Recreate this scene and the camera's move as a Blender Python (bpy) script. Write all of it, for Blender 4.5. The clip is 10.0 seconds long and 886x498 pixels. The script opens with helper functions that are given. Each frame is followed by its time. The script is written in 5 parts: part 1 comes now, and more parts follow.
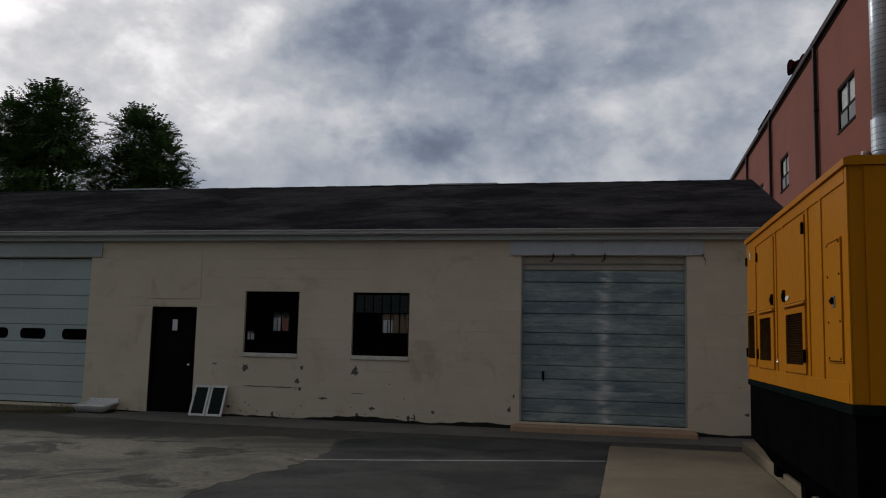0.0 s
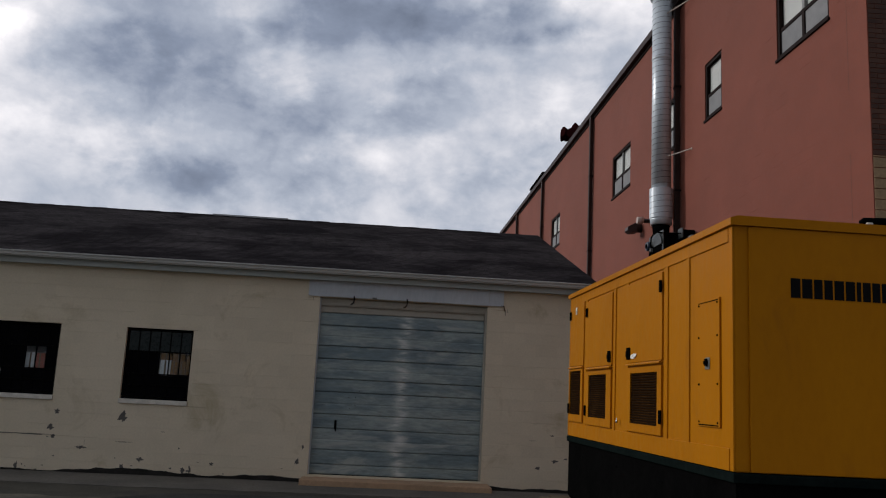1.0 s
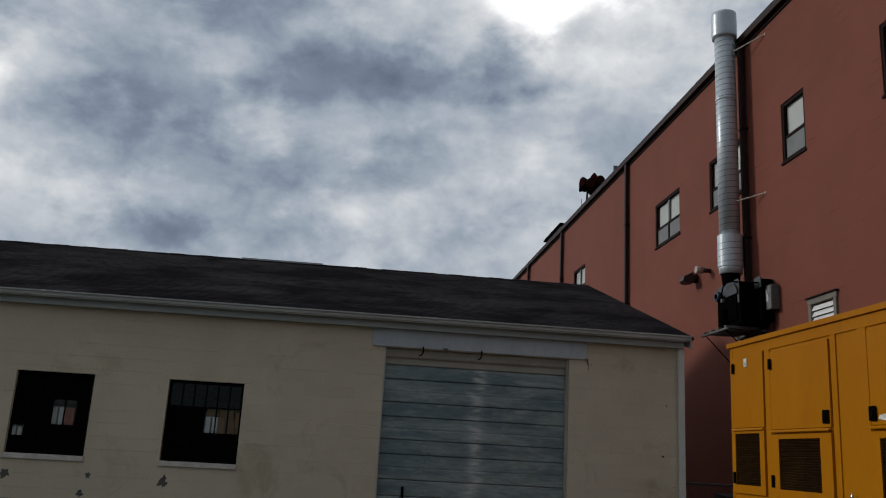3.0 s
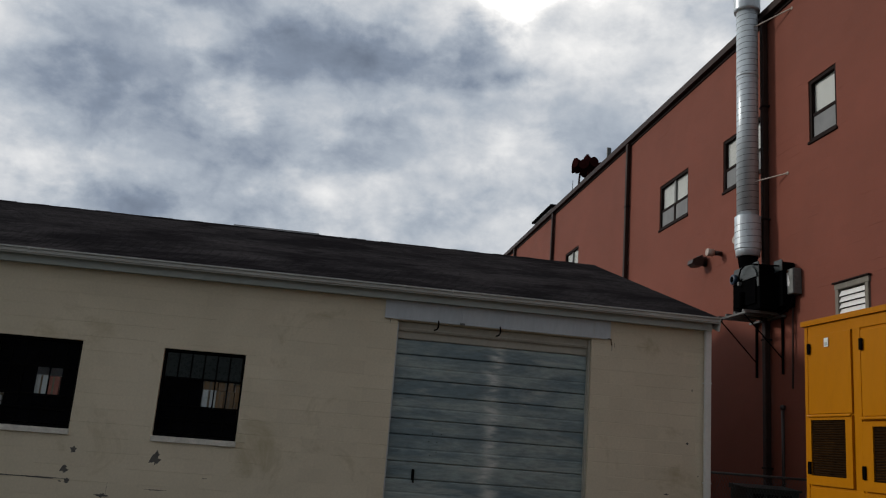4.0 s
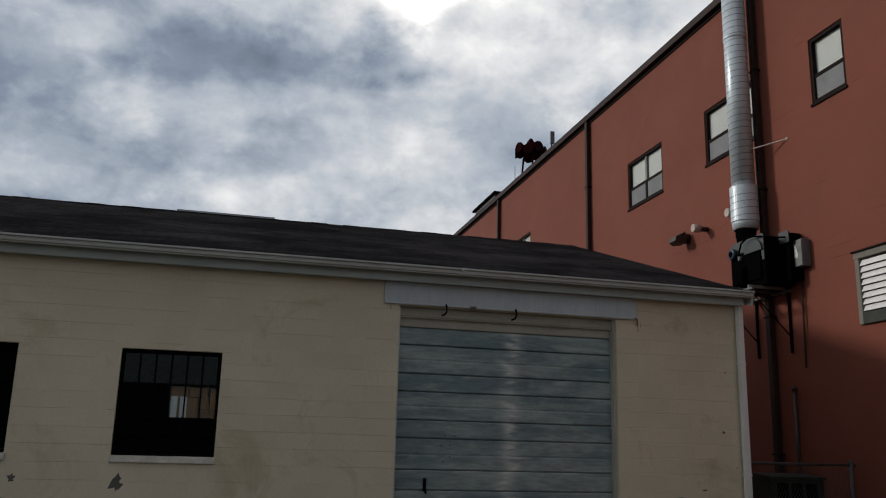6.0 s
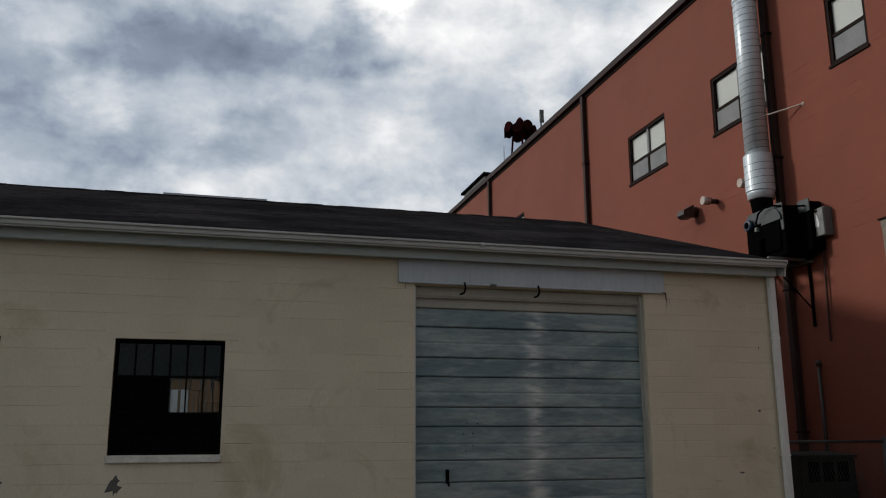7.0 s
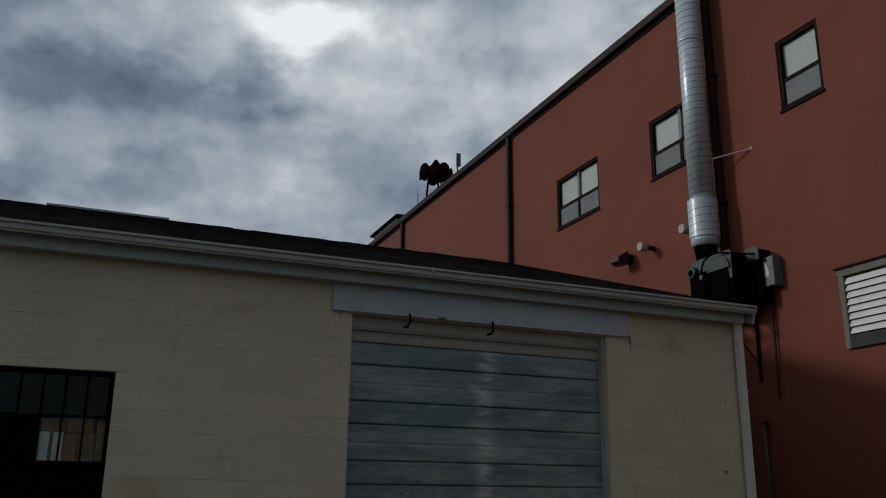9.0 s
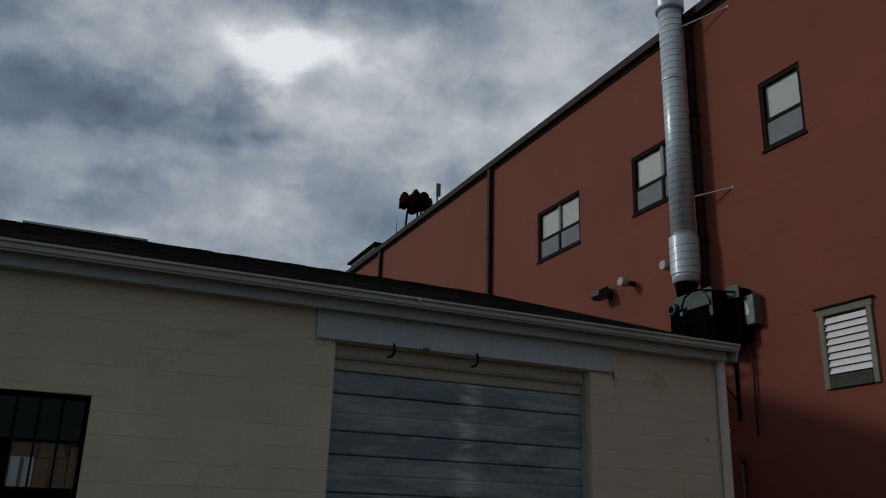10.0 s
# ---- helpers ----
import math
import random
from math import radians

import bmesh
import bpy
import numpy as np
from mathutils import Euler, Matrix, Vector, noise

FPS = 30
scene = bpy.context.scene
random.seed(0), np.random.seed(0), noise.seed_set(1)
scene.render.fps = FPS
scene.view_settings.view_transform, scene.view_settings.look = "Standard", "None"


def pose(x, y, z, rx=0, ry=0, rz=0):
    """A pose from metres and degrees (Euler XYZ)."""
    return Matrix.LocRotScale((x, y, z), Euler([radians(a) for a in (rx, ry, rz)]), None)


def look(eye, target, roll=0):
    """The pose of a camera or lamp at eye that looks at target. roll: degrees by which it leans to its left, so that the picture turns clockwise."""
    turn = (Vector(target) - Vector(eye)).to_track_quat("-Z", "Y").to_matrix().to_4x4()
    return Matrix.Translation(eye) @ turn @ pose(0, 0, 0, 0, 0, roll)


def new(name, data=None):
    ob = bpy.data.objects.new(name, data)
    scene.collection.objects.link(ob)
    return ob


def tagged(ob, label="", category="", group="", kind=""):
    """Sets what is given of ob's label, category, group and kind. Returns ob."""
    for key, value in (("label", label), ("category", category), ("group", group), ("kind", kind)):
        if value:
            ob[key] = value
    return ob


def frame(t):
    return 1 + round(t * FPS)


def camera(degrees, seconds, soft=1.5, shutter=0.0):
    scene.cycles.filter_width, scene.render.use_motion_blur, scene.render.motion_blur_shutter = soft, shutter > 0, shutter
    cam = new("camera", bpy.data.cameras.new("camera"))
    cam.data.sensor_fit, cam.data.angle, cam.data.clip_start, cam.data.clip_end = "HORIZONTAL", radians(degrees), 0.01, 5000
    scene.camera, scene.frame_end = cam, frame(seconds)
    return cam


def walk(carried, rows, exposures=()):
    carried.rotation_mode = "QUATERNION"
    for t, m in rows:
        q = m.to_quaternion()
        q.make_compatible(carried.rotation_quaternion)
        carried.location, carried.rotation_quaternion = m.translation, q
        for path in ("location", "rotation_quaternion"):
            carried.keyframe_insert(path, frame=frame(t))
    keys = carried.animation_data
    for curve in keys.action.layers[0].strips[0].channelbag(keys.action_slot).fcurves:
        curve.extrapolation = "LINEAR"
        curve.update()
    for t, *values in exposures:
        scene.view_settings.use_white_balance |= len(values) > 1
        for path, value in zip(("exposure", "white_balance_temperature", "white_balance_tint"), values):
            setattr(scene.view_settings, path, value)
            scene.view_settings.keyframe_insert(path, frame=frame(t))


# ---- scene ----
cam = camera(55.0, 10.0, soft=1.15)
PATH = [
    (0, (-0.388, 0.261, 1.491), (-0.81, 2.202, 1.72), 1.4),
    (0.3, (-0.597, 0.425, 1.515), (-0.714, 2.408, 1.746), 0.6),
    (0.5, (-0.784, 0.566, 1.501), (-0.725, 2.547, 1.776), 1.1),
    (0.6, (-0.875, 0.641, 1.504), (-0.782, 2.615, 1.809), 1.1),
    (1, (-1.229, 0.961, 1.538), (-1.096, 2.926, 1.887), 2.9),
    (1.5, (-1.663, 1.374, 1.573), (-1.492, 3.328, 1.964), 2.7),
    (2, (-2.089, 1.849, 1.554), (-1.938, 3.784, 2.034), 2.3),
    (2.5, (-2.511, 2.205, 1.543), (-2.341, 4.138, 2.028), 2.6),
    (3.8, (-3.326, 3.348, 1.471), (-3.109, 5.283, 1.928), 4.6),
    (4, (-3.48, 3.597, 1.455), (-3.221, 5.529, 1.905), 4.5),
    (4.5, (-3.736, 4.156, 1.434), (-3.336, 6.062, 1.889), 3.9),
    (5, (-4.037, 4.667, 1.451), (-3.615, 6.559, 1.944), 3.2),
    (5.5, (-4.27, 5.176, 1.437), (-3.823, 7.066, 1.914), 2.3),
    (7, (-4.73, 6.567, 1.455), (-4.209, 8.449, 1.888), -0.3),
    (7.5, (-4.758, 7.043, 1.48), (-4.209, 8.92, 1.899), -1.3),
    (8, (-4.856, 7.453, 1.472), (-4.261, 9.309, 1.921), 1.4),
    (8.5, (-4.871, 7.856, 1.473), (-4.162, 9.655, 1.987), 0.6),
    (9, (-4.809, 8.178, 1.501), (-4.065, 9.951, 2.054), 0.6),
    (9.5, (-4.872, 8.294, 1.521), (-4.109, 10.036, 2.139), 2.0),
    (10, (-4.897, 8.302, 1.521), (-4.108, 10.032, 2.142), 1.7),
]
EXPOSURES = [(0.0, -0.4, 6500, 13), (0.5, 0.07, 6550, 17), (1.0, 0.08, 6550, 15), (1.5, 0.17, 6500, 13), (2.0, 0.15, 6500, 11), (2.5, -0.31, 6350, 9), (4.0, 0.0, 6650, 10), (5.5, 0.0, 6650, 10),
             (7.5, 0.16, 6600, 9), (8.0, -0.08, 6450, 8), (8.5, -0.43, 6250, 7), (9.0, -0.62, 6220, 7), (9.5, -0.70, 6180, 7), (10.0, -0.75, 6150, 7)]
walk(cam, [(t, look(eye, target, roll)) for t, eye, target, roll in PATH], EXPOSURES)


# ---- sky and sun ----
def sky_world():
    """An overcast sky: one field of broken cloud, brightest where the hidden sun stands."""
    world = bpy.data.worlds.new("sky")
    scene.world = world
    world.use_nodes = True
    nt = world.node_tree
    nt.nodes.clear()
    N, L = nt.nodes.new, nt.links.new

    def m(op, a, b=None, c=None):
        n = N("ShaderNodeMath")
        n.operation = op
        for i, v in enumerate((a, b, c)):
            if v is None:
                continue
            if isinstance(v, (int, float)):
                n.inputs[i].default_value = v
            else:
                L(v, n.inputs[i])
        return n.outputs[0]

    tc = N("ShaderNodeTexCoord")
    sep = N("ShaderNodeSeparateXYZ")
    L(tc.outputs["Generated"], sep.inputs[0])
    x, y, z = sep.outputs
    az = m("MULTIPLY", m("ARCTAN2", x, y), 57.2958)
    el = m("MULTIPLY", m("ARCSINE", z), 57.2958)
    # clouds lie flat: stretched sideways a little
    comb = N("ShaderNodeVectorMath")
    comb.operation = "MULTIPLY"
    L(tc.outputs["Generated"], comb.inputs[0])
    comb.inputs[1].default_value = (1.0, 1.0, 1.45)

    def fbm(scale, detail, rough, distort, off):
        n = N("ShaderNodeTexNoise")
        n.inputs["Scale"].default_value = scale
        n.inputs["Detail"].default_value = detail
        n.inputs["Roughness"].default_value = rough
        n.inputs["Distortion"].default_value = distort
        mp = N("ShaderNodeMapping")
        mp.inputs["Location"].default_value = off
        L(comb.outputs[0], mp.inputs[0])
        L(mp.outputs[0], n.inputs["Vector"])
        return n.outputs[0]

    def smooth(v, lo, hi):
        n = N("ShaderNodeMapRange")
        n.interpolation_type = "SMOOTHSTEP"
        n.inputs["From Min"].default_value, n.inputs["From Max"].default_value = lo, hi
        L(v, n.inputs["Value"])
        return n.outputs[0]

    big = fbm(2.6, 9, 0.5, 0.0, (3.1, 1.7, 0.4))
    fine = fbm(9.0, 8, 0.52, 0.0, (7.3, 2.2, 0.9))
    puff = smooth(fbm(5.5, 10, 0.55, 0.0, (2.6, 5.2, 3.3)), 0.44, 0.60)
    shelf = smooth(fbm(4.0, 10, 0.55, 0.0, (8.1, 0.6, 1.9)), 0.47, 0.58)
    warp = fbm(5.5, 8, 0.55, 0.0, (1.3, 9.1, 0.2))
    warp2 = fbm(5.5, 8, 0.55, 0.0, (11.3, 4.1, 0.7))
    azw = m("ADD", az, m("MULTIPLY", m("SUBTRACT", warp, 0.5), 22.0))
    elw = m("ADD", el, m("MULTIPLY", m("SUBTRACT", warp2, 0.5), 11.0))
    value = m("ADD", m("MULTIPLY", m("SUBTRACT", big, 0.5), 0.55), m("MULTIPLY", m("SUBTRACT", fine, 0.5), 0.50))
    value = m("ADD", value, m("ADD", m("MULTIPLY", puff, 0.16), m("MULTIPLY", shelf, -0.15)))
    wisp = fbm(20.0, 7, 0.6, 0.3, (4.4, 6.1, 2.7))
    rim = smooth(fbm(8.0, 9, 0.6, 0.5, (6.6, 3.2, 5.3)), 0.52, 0.62)
    value = m("ADD", value, m("ADD", m("MULTIPLY", m("SUBTRACT", wisp, 0.5), 0.34), m("MULTIPLY", rim, 0.06)))
    value = m("ADD", value, 0.59)
    # the masses are torn by a finer noise
    torn = m("MULTIPLY_ADD", fine, 2.0, 0.0)
    # cloud masses: azimuth, elevation, half widths, tilt of the mass, amount
    for a, e, sa, se, tilt, k in CLOUDS:
        da, de = m("SUBTRACT", azw, a), m("SUBTRACT", elw, e)
        de = m("SUBTRACT", de, m("MULTIPLY", da, tilt))
        r = m("ADD", m("POWER", m("ABSOLUTE", m("DIVIDE", da, sa)), 2.0), m("POWER", m("ABSOLUTE", m("DIVIDE", de, se)), 2.0))
        fall = m("EXPONENT", m("MULTIPLY", r, -1.0))
        mass = m("MULTIPLY", m("ADD", m("MULTIPLY", fall, 0.8), m("MULTIPLY", smooth(fall, 0.1, 0.8), 0.2)), k)
        value = m("ADD", value, m("MULTIPLY", mass, torn))
    ramp = N("ShaderNodeValToRGB")
    ramp.color_ramp.elements[0].position, ramp.color_ramp.elements[0].color = 0.0, (0.12, 0.15, 0.205, 1)
    ramp.color_ramp.elements[1].position, ramp.color_ramp.elements[1].color = 1.0, (1.38, 1.37, 1.36, 1)
    for p, c in ((0.23, (0.235, 0.285, 0.37, 1)), (0.41, (0.42, 0.475, 0.55, 1)), (0.59, (0.66, 0.69, 0.73, 1)), (0.77, (0.90, 0.91, 0.92, 1))):
        ramp.color_ramp.elements.new(p).color = c
    L(m("MULTIPLY", value, 0.82), ramp.inputs[0])
    # the cloud deck is thicker and darker away from the sun
    away = N("ShaderNodeMapRange")
    away.inputs["From Min"].default_value, away.inputs["From Max"].default_value = -0.7, 0.55
    away.inputs["To Min"].default_value, away.inputs["To Max"].default_value = AWAY, 1.0
    L(m("ADD", m("MULTIPLY", x, -0.35), m("MULTIPLY", y, 0.94)), away.inputs["Value"])
    dim = N("ShaderNodeVectorMath")
    dim.operation = "SCALE"
    L(ramp.outputs[0], dim.inputs[0])
    L(away.outputs[0], dim.inputs["Scale"])
    blue = N("ShaderNodeTexSky")
    blue.sky_type, blue.sun_disc = "NISHITA", False
    blue.sun_elevation, blue.sun_rotation = radians(SUN_EL), radians(SUN_AZ)
    clear = N("ShaderNodeVectorMath")
    clear.operation = "SCALE"
    clear.inputs["Scale"].default_value = 0.08
    L(blue.outputs[0], clear.inputs[0])
    mix = N("ShaderNodeMix")
    mix.data_type = "RGBA"
    mix.inputs["Factor"].default_value = 0.95
    L(clear.outputs[0], mix.inputs["A"])
    L(dim.outputs[0], mix.inputs["B"])
    back = N("ShaderNodeBackground")
    back.inputs["Strength"].default_value = 1.0
    L(mix.outputs["Result"], back.inputs["Color"])
    out = N("ShaderNodeOutputWorld")
    L(back.outputs[0], out.inputs["Surface"])


SUN_AZ, SUN_EL, AWAY = -64.0, 23.0, 0.46
CLOUDS = [
    (16.0, 29.7, 8.5, 3.2, 0.08, 0.54),
    (24.0, 25.0, 8.0, 2.2, -0.1, 0.24),
    (1.0, 24.2, 9.0, 2.2, 0.12, -0.34),
    (11.0, 26.2, 7.0, 1.3, 0.2, -0.26),
    (27.0, 28.5, 6.0, 2.2, 0.0, -0.15),
    (-0.5, 17.0, 6.5, 2.2, 0.0, 0.18),
    (-12.0, 14.8, 9.0, 2.8, -0.05, -0.37),
    (-20.5, 15.2, 5.5, 1.5, 0.05, 0.2),
    (-14.0, 19.4, 11.0, 2.1, -0.03, -0.34),
    (-27.0, 14.5, 7.0, 1.8, 0.0, 0.16),
    (-41.0, 20.0, 14.0, 6.0, 0.0, 0.62),
    (20.0, 35.0, 11.0, 2.8, 0.0, -0.25),
    (-7.0, 29.5, 9.0, 2.6, 0.0, -0.12),
    (-8.0, 20.8, 5.0, 1.2, 0.1, 0.12),
    (12.0, 18.0, 9.0, 3.0, 0.0, 0.05),
]
sky_world()
sun_data = bpy.data.lights.new("sun", "SUN")
sun_data.energy, sun_data.angle, sun_data.color = 1.35, radians(8), (1.0, 0.97, 0.92)
sun = new("sun", sun_data)
sun.matrix_world = look((0, 0, 40), (-40 * math.sin(radians(SUN_AZ)), -40 * math.cos(radians(SUN_AZ)), 40 - 40 * math.tan(radians(SUN_EL))))


# ---- materials ----
def material(name, base, second=None, rough=0.7, metal=0.0, patch=0.6, grain=14.0, bump=0.15, bump_scale=60.0, amount=0.6, fine=0.25, spec=0.5,
             stretch=(1, 1, 1), vary=0.0, island=0.0, coat=0.0, rough_vary=0.12, stain=None, stain_scale=1.0, stain_edge=(0.6, 0.68), streak=None):
    """A surface with large patches between two colours, fine grain, relief, and stains if asked."""
    mat = bpy.data.materials.new(name)
    mat.use_nodes = True
    nt = mat.node_tree
    N, L = nt.nodes.new, nt.links.new
    bsdf = nt.nodes["Principled BSDF"]
    geo = N("ShaderNodeNewGeometry")
    mp = N("ShaderNodeMapping")
    mp.inputs["Scale"].default_value = stretch
    L(geo.outputs["Position"], mp.inputs[0])

    def tex(scale, detail=6.0, roughness=0.6, distort=0.0):
        n = N("ShaderNodeTexNoise")
        n.inputs["Scale"].default_value, n.inputs["Detail"].default_value = scale, detail
        n.inputs["Roughness"].default_value, n.inputs["Distortion"].default_value = roughness, distort
        L(mp.outputs[0], n.inputs["Vector"])
        return n.outputs[0]

    def ranged(v, a, b, c, d):
        n = N("ShaderNodeMapRange")
        for key, val in (("From Min", a), ("From Max", b), ("To Min", c), ("To Max", d)):
            n.inputs[key].default_value = val
        L(v, n.inputs["Value"])
        return n.outputs[0]

    def mixed(fac, a, b):
        n = N("ShaderNodeMix")
        n.data_type = "RGBA"
        L(fac, n.inputs["Factor"])
        for key, val in (("A", a), ("B", b)):
            if isinstance(val, tuple):
                n.inputs[key].default_value = (*val, 1)
            else:
                L(val, n.inputs[key])
        return n.outputs["Result"]

    second = second or tuple(c * 0.75 for c in base)
    large, small = tex(patch, 7.0, 0.62, 0.4), tex(grain, 8.0, 0.65)
    col = mixed(ranged(large, 0.5 - 0.22 / max(amount, 0.05) * 0.5, 0.5 + 0.22 / max(amount, 0.05) * 0.5, 0.0, 1.0), base, second)
    shade = ranged(small, 0.3, 0.7, 1 - fine, 1 + fine)
    hsv = N("ShaderNodeHueSaturation")
    L(col, hsv.inputs["Color"])
    if vary:
        info = N("ShaderNodeObjectInfo")
        mul = N("ShaderNodeMath")
        mul.operation = "MULTIPLY"
        L(ranged(info.outputs["Random"], 0.0, 1.0, 1 - vary, 1 + vary), mul.inputs[0])
        L(shade, mul.inputs[1])
        shade = mul.outputs[0]
    if island:
        mul = N("ShaderNodeMath")
        mul.operation = "MULTIPLY"
        L(ranged(geo.outputs["Random Per Island"], 0.0, 1.0, 1 - island, 1 + island), mul.inputs[0])
        L(shade, mul.inputs[1])
        shade = mul.outputs[0]
    L(shade, hsv.inputs["Value"])
    col = hsv.outputs[0]
    if stain:
        col = mixed(ranged(tex(stain_scale, 8.0, 0.66, 0.6), *stain_edge, 0.0, 1.0), col, stain)
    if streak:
        # a paler, broken run down the sheet about one upright line
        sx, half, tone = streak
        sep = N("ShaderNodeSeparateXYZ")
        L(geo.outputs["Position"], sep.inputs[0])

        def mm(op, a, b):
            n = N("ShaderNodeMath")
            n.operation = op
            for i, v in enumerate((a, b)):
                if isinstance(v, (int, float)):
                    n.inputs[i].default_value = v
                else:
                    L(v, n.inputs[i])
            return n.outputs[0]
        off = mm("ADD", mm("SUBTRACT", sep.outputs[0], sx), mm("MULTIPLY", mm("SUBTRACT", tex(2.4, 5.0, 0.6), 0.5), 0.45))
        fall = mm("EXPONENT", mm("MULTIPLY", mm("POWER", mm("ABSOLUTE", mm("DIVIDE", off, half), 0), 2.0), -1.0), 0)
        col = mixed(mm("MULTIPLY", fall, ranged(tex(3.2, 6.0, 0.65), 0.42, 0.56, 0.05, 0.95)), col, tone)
    L(col, bsdf.inputs["Base Color"])
    L(ranged(small, 0.3, 0.7, max(0.02, rough - rough_vary), min(1.0, rough + rough_vary)), bsdf.inputs["Roughness"])
    bsdf.inputs["Metallic"].default_value = metal
    bsdf.inputs["Specular IOR Level"].default_value = spec
    bsdf.inputs["Coat Weight"].default_value = coat
    if bump:
        b = N("ShaderNodeBump")
        b.inputs["Strength"].default_value, b.inputs["Distance"].default_value = bump, 0.02
        L(tex(bump_scale, 6.0, 0.6), b.inputs["Height"])
        L(b.outputs[0], bsdf.inputs["Normal"])
    return mat


def pane_glass(name, tint, gloss=0.06):
    mat = bpy.data.materials.new(name)
    mat.use_nodes = True
    nt = mat.node_tree
    nt.nodes.clear()
    N, L = nt.nodes.new, nt.links.new
    a, b, mx, fr, out = N("ShaderNodeBsdfTransparent"), N("ShaderNodeBsdfGlossy"), N("ShaderNodeMixShader"), N("ShaderNodeLayerWeight"), N("ShaderNodeOutputMaterial")
    a.inputs[0].default_value = (*tint, 1)
    b.inputs["Roughness"].default_value = gloss
    fr.inputs["Blend"].default_value = 0.5
    pw, ad = N("ShaderNodeMath"), N("ShaderNodeMath")
    pw.operation, ad.operation = "POWER", "MULTIPLY_ADD"
    pw.inputs[1].default_value, ad.inputs[1].default_value, ad.inputs[2].default_value = 3.5, 0.07, 0.02
    L(fr.outputs["Facing"], pw.inputs[0]), L(pw.outputs[0], ad.inputs[0]), L(ad.outputs[0], mx.inputs[0]), L(a.outputs[0], mx.inputs[1]), L(b.outputs[0], mx.inputs[2]), L(mx.outputs[0], out.inputs[0])
    return mat


